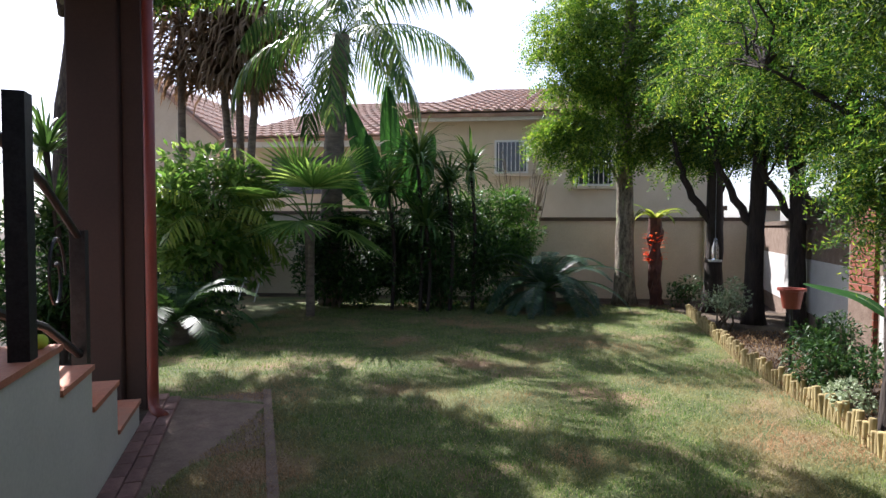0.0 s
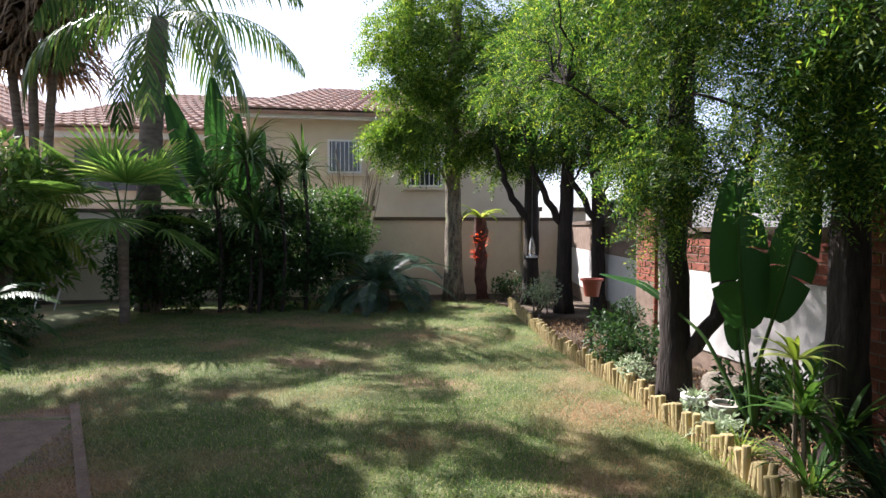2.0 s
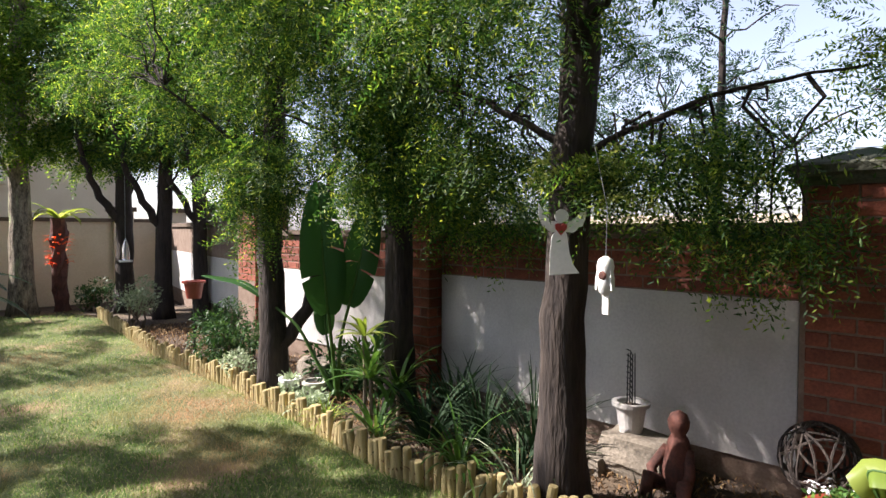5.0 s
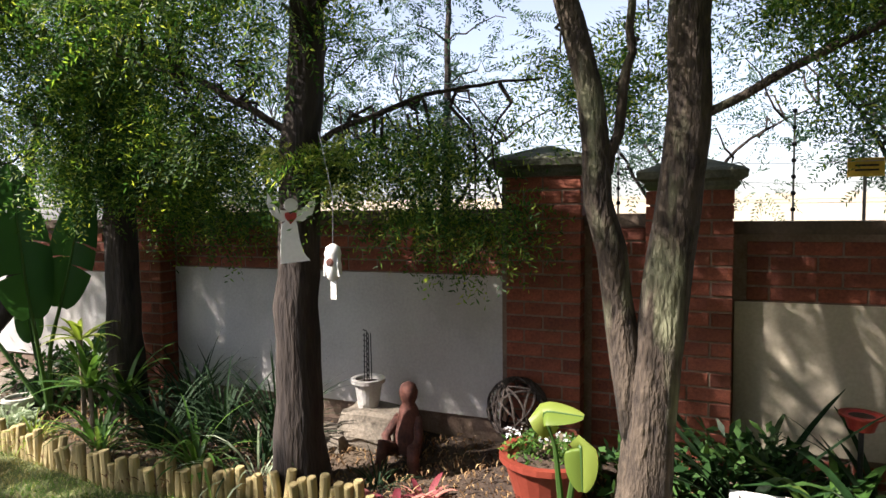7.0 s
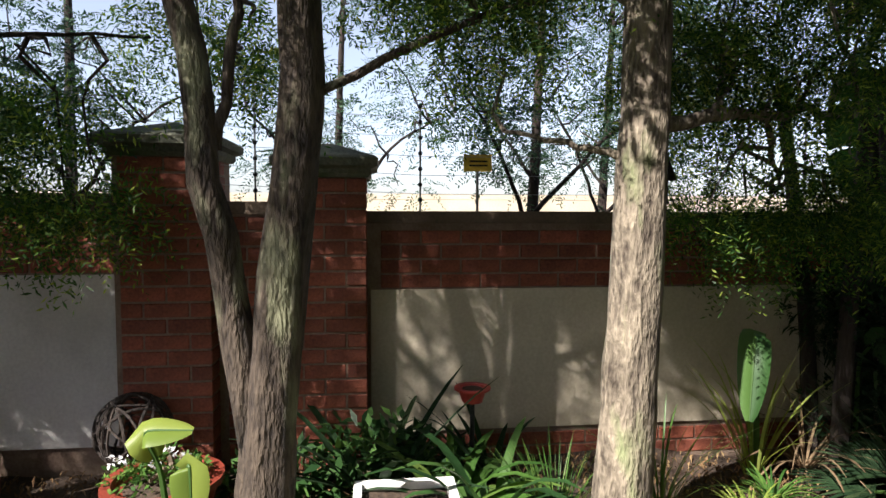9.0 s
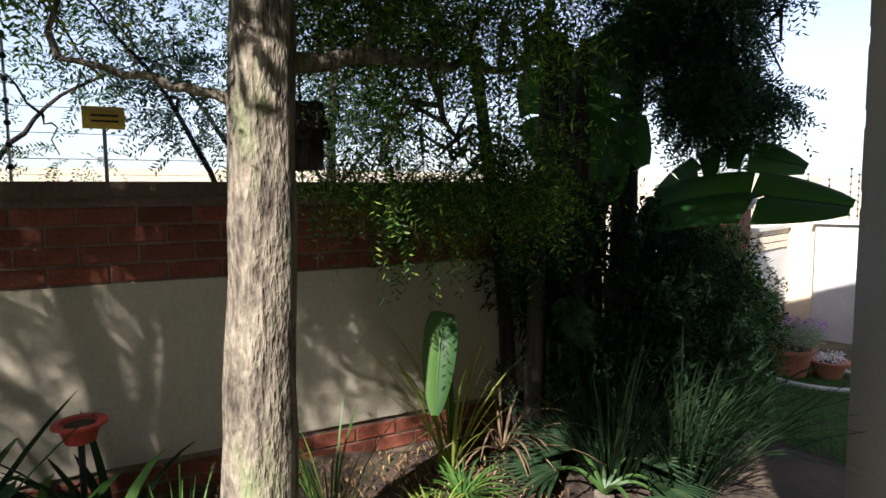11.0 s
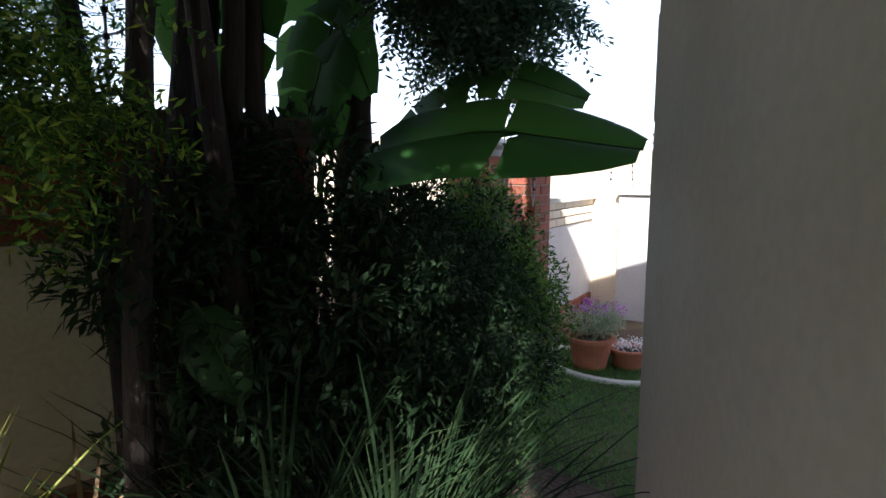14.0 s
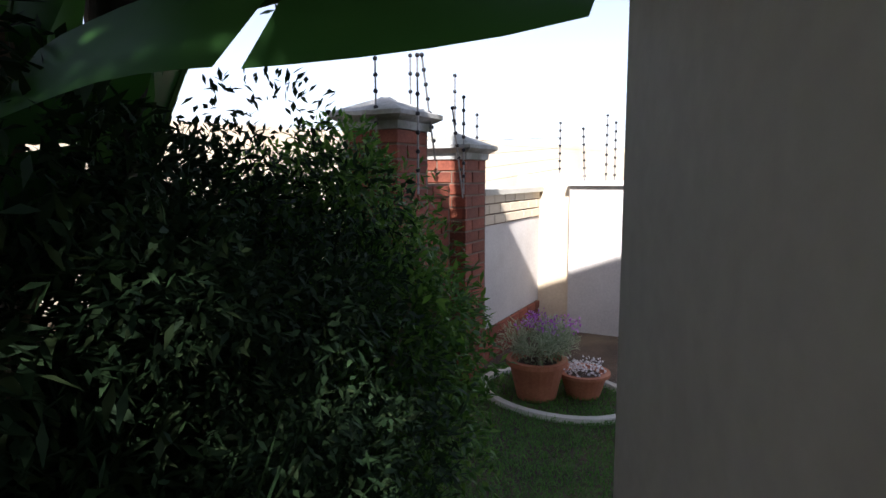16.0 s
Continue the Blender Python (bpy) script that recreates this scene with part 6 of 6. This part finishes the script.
acc.add([(-0.07, -0.07, 0), (0.07, -0.07, 0), (0.07, 0.07, 0), (-0.07, 0.07, 0), (-0.07, -0.07, 0.14), (0.07, -0.07, 0.14), (0.07, 0.07, 0.14), (-0.07, 0.07, 0.14), (0, -0.07, 0.24), (0, 0.07, 0.24)],
        [(3, 2, 1, 0), (0, 1, 5, 8, 4), (2, 3, 7, 9, 6), (1, 2, 6, 5), (3, 0, 4, 7), (4, 8, 9, 7), (8, 5, 6, 9)])
put("box", acc, M_BARKDARK, bh)
for sg in (-1, 1):
    acc = Acc()
    acc.add([(0, -0.09, 0.25), (0, 0.09, 0.25), (sg * 0.1, 0.09, 0.11), (sg * 0.1, -0.09, 0.11), (0, -0.09, 0.265), (0, 0.09, 0.265), (sg * 0.105, 0.09, 0.125), (sg * 0.105, -0.09, 0.125)], CUBE_F)
    put("roof", acc, M_BARKDARK, bh)
# flat disc; the shade inside the hole is its dark colour
acc = Acc()
lathe(acc, [(0.022, 0), (0.02, 0.003)], segs=12)
e = put("entrance", acc, M_DARK, bh)
e.matrix_basis = pose(-0.071, 0, 0.09, 0, -90, 0)
acc = Acc()
tube(acc, [(0, 0, 0.25), (0, 0, 0.4)], 0.003, 5)
put("wire", acc, M_WIRE, bh)
# pots at the far corner
pot("flower_pot", "terracotta pot of purple lavender on the lawn's edge", (4.17, -7.38, -0.345), 0.19, 0.27, M_TERRACOTTA)
pot("flower_pot", "small terracotta bowl with white flowers", (3.95, -7.62, -0.345), 0.16, 0.17, M_TERRACOTTA)
shrub("lavender", "grey-green lavender bush with purple flowers", (4.17, -7.38, -0.1), cloud((4.15, -7.4, 0.05), (0.24, 0.24, 0.1), 30, 0.09), 90, 0.06, 0.008, M_SILVER, 4, up=0.9)
tagged(quads_object("flower_heads", broad(cloud((4.12, -7.4, 0.18), (0.26, 0.24, 0.06), 26, 0.03), 14, 0.025, 0.015), M_PETAL), "purple lavender flower heads", "flowers", kind="stuff")
tagged(quads_object("flower_heads", broad(cloud((3.95, -7.62, -0.14), (0.13, 0.13, 0.04), 18, 0.04), 18, 0.02, 0.018), M_WHITEPETAL), "small white bedding flowers", "flowers", kind="stuff")
acc = Acc()
tube(acc, [(4.1 + 0.55 * math.cos(a), -7.5 + 0.42 * math.sin(a), -0.34) for a in np.linspace(0, 6.2, 30)], 0.035, 8)
tagged(put("edging_ring", acc, M_STAIRWALL), "pale concrete edging ring round the pots", "edging")

# ---- electric fence on the wall ----
def fence_post(at, h, lean=(0, 0)):
    t = thing("electric_fence_post", at, "thin electric fence post with dark insulators", "fence post", "electric fence posts")
    acc = Acc()
    tube(acc, [(0, 0, -0.05), (lean[0], lean[1], h)], 0.006, 6)
    put("rod", acc, M_WIRE, t)
    for k in range(7):
        s = 0.12 + 0.88 * k / 6
        acc = Acc()
        lathe(acc, [(0.007, -0.012), (0.013, -0.006), (0.013, 0.006), (0.007, 0.012)], (lean[0] * s, lean[1] * s, h * s), 8)
        put("insulator", acc, M_IRON, t)
    return t


for y, z in ((0.64, 1.60), (-0.33, 1.56), (-1.27, 1.51), (-2.5, 1.51), (-3.7, 1.51), (1.9, 1.60), (2.9, 1.60)):
    fence_post((3.72, y, z), 0.62)
fence_post((3.72, 0.42, 1.6), 0.36, (0, 0.16))
for u, v, z, h, lean in ((-1.42, 0.05, 1.2, 0.6, 0), (-1.3, -0.15, 1.1, 0.72, 0), (-1.0, -0.1, 1.3, 0.55, 0.16), (-0.95, 0.1, 1.15, 0.75, 0), (-0.55, -0.08, 1.08, 0.6, 0), (-0.5, -0.05, 1.05, 0.55, 0.16),
                         (-0.42, 0.05, 1.1, 0.75, 0), (0.12, 0.12, 1.03, 0.6, 0), (1.5, -0.15, 1.16, 0.5, 0), (1.5, -0.4, 1.09, 0.5, 0.1), (1.5, -0.6, 1.09, 0.62, 0), (1.5, -0.68, 1.09, 0.55, 0), (1.5, -0.95, 1.09, 0.45, 0)):
    fence_post((FO[0] + u * FD[0] - v * FD[1], FO[1] + u * FD[1] + v * FD[0], z), h, (-lean * FD[0], -lean * FD[1]))
for k in range(5):
    acc = Acc()
    tube(acc, [(3.72, 3.1, 1.7 + 0.11 * k), (3.72, 0.64, 1.70 + 0.11 * k), (3.72, -1.27, 1.62 + 0.11 * k), (3.72, -4.4, 1.62 + 0.11 * k)], 0.0016, 4)
    tagged(put("fence_wire", acc, M_WIRE), "thin electric fence wire over the wall", "wire", "electric fence wires")
for k in range(4):
    acc = Acc()
    tube(acc, [(FO[0] + 0.12 * FD[0] - 0.12 * FD[1], FO[1] + 0.12 * FD[1] + 0.12 * FD[0], 1.1 + 0.11 * k), (FO[0] + 1.5 * FD[0] + 0.15 * FD[1], FO[1] + 1.5 * FD[1] - 0.15 * FD[0], 1.22 + 0.1 * k)], 0.0016, 4)
    tagged(put("fence_wire", acc, M_IRON), "thin wire over the far wall corner", "wire", "electric fence wires")
sg = thing("warning_sign", (3.78, -1.62, 1.76), "yellow warning sign on the electric fence", "sign")
acc = Acc()
box(acc, (-0.004, -0.085, 0.0), (0.004, 0.085, 0.1))
put("plate", acc, M_YELLOW, sg)
for z in (0.03, 0.055):
    acc = Acc()
    box(acc, (-0.007, -0.06, z), (-0.003, 0.05, z + 0.01))
    put("text_bar", acc, M_IRON, sg)
acc = Acc()
box(acc, (0.004, -0.008, -0.26), (0.012, 0.008, 0.08))
put("bracket", acc, M_WIRE, sg)

# ---- paving ----
pv = soft_box("paver", (0.205, 0.1, 0.05), M_PAVER, 0.005)
bpy.context.view_layer.update()


def paving(parent, origin, turn, nu, nv, data, inside, z, unit=(0.213, 0.108)):
    c, s = math.cos(turn), math.sin(turn)
    for j in range(nv):
        for i in range(nu):
            u, v = (i + 0.5 * (j % 2)) * unit[0], j * unit[1]
            x, y = origin[0] + u * c - v * s, origin[1] + u * s + v * c
            if inside(x, y):
                o = new("paver", data)
                o.parent = parent
                o.matrix_basis = parent.matrix_world.inverted() @ pose(x, y, z + rng.normal() * 0.0015, rng.normal() * 0.4, rng.normal() * 0.4, math.degrees(turn))


def on_patio(x, y):
    v = np.array([x, y]) - SB
    u, w = v @ SD, v @ np.array([SD[1], -SD[0]])
    return y < 5.03 and 0.02 < w < 0.86 - 0.0 * u and u > -2.2


acc = Acc()
box(acc, (-2.3, -0.93, -0.05), (2.02, -0.0, 0.008), STH, (SB[0], SB[1], 0))
local(put("mortar_bed", acc, M_MORTAR, slab))
paving(slab, (SB[0] + 1.2, SB[1] - 2.3), STH, 26, 14, pv, on_patio, 0.012)
acc = Acc()
box(acc, (-2.3, -1.0, -0.05), (2.02, -0.93, 0.03), STH, (SB[0], SB[1], 0))
local(put("kerb", acc, M_MORTAR, slab, "worn concrete kerb edge"))
gp = soft_box("paver", (0.16, 0.13, 0.05), M_GREYPAVER, 0.006)
path_ = thing("paved_path", (2.6, -4.9, -0.03), "grey block paving round the house corner", "paving", kind="structure")
bpy.context.view_layer.update()
paving(path_, (1.75, -5.05), TH + math.pi / 2 + 0.12, 14, 14, gp, lambda x, y: -5.75 < y < -4.2 and 1.95 < x < 2.7 - 0.35 * (y + 4.6), -0.2, (0.168, 0.138))

# ---- bricks of the walls ----
bd = soft_box("brick", (0.222, 0.03, 0.073), M_BRICK, 0.004)
# bricks of the far band: strong sunlight is put into their cream colour
bsunlit = soft_box("brick", (0.222, 0.03, 0.073), M_CREAM, 0.004)
bsunlit_half = soft_box("brick", (0.106, 0.03, 0.073), M_CREAM, 0.004)
bh_ = soft_box("brick", (0.106, 0.03, 0.073), M_BRICK, 0.004)


def brickwork(parent, start, along, length, z0, rows, face_turn, whole=None, half=None):
    """Courses of bricks on one upright face; along: unit direction in plan."""
    inv = parent.matrix_world.inverted()
    for r in range(rows):
        u = 0.0
        first = r % 2
        while u < length - 0.04:
            w = 0.106 if (first and u == 0.0) or length - u < 0.2 else 0.222
            d = (half or bh_) if w < 0.2 else (whole or bd)
            if u + w > length + 0.02:
                break
            c = u + w / 2
            o = new("brick", d)
            o.parent = parent
            o.matrix_basis = inv @ pose(start[0] + along[0] * c, start[1] + along[1] * c, z0 + 0.0425 + r * 0.0848, 0, 0, face_turn + rng.normal() * 0.3) @ pose(0, rng.normal() * 0.0015, 0)
            u += w + 0.0105


bpy.context.view_layer.update()
core_x = FACE + 0.012 + 0.008
brickwork(wall, (core_x, 0.38), (0, 1), 2.79, 1.175, 4, 90)
brickwork(wall, (core_x, -4.4), (0, 1), 3.42, 1.075, 4, 90)
brickwork(wall, (core_x, 3.66), (0, 1), 2.7, 1.105, 4, 90)
brickwork(wall, (core_x, -4.0), (0, 1), 3.0, 0.04, 2, 90)
brickwork(wall, (3.608, -0.53), (0, 1), 0.4, 0.05, 17, 90)
for p, (x, y, w, top) in zip(pillar_obs, PILLARS):
    d = w / 2 - 0.012 - 0.008
    n = int((top - 0.0) / 0.0848)
    if y < 5:
        brickwork(p, (x - d, y - w / 2 + 0.005), (0, 1), w - 0.01, top - n * 0.0848, n, 90)
        brickwork(p, (x - w / 2 + 0.005, y - d), (1, 0), min(w - 0.01, 0.34), top - n * 0.0848, n, 0)
    elif y < 8:
        brickwork(p, (x - d, y - w / 2 + 0.005), (0, 1), w - 0.01, 0.9, 11, 90)
        brickwork(p, (x - w / 2 + 0.005, y - d), (1, 0), w - 0.01, 0.3, 18, 0)


def far_at(u, v):
    return (FO[0] + u * FD[0] - v * FD[1], FO[1] + u * FD[1] + v * FD[0])


FDEG = math.degrees(FT)
brickwork(far, far_at(0.0, 0.022), FD, 1.41, 0.76, 3, FDEG, bsunlit, bsunlit_half)
brickwork(far, far_at(0.0, 0.012), FD, 1.41, -0.42, 4, FDEG)
brickwork(far, far_at(-1.0, 0.052), FD, 0.5, -0.35, 17, FDEG)
cross = (-FD[1], FD[0])
for p, (u, v, w, top) in zip(far_pillar_obs, FAR_PILLARS):
    d = w / 2 - 0.02
    n = int((top + 0.38) / 0.0848)
    brickwork(p, far_at(u - w / 2 + 0.005, v - d), FD, w - 0.01, top - n * 0.0848, n, FDEG)
    brickwork(p, far_at(u - d, v - w / 2 + 0.005), cross, w - 0.01, top - n * 0.0848, n, FDEG + 90)
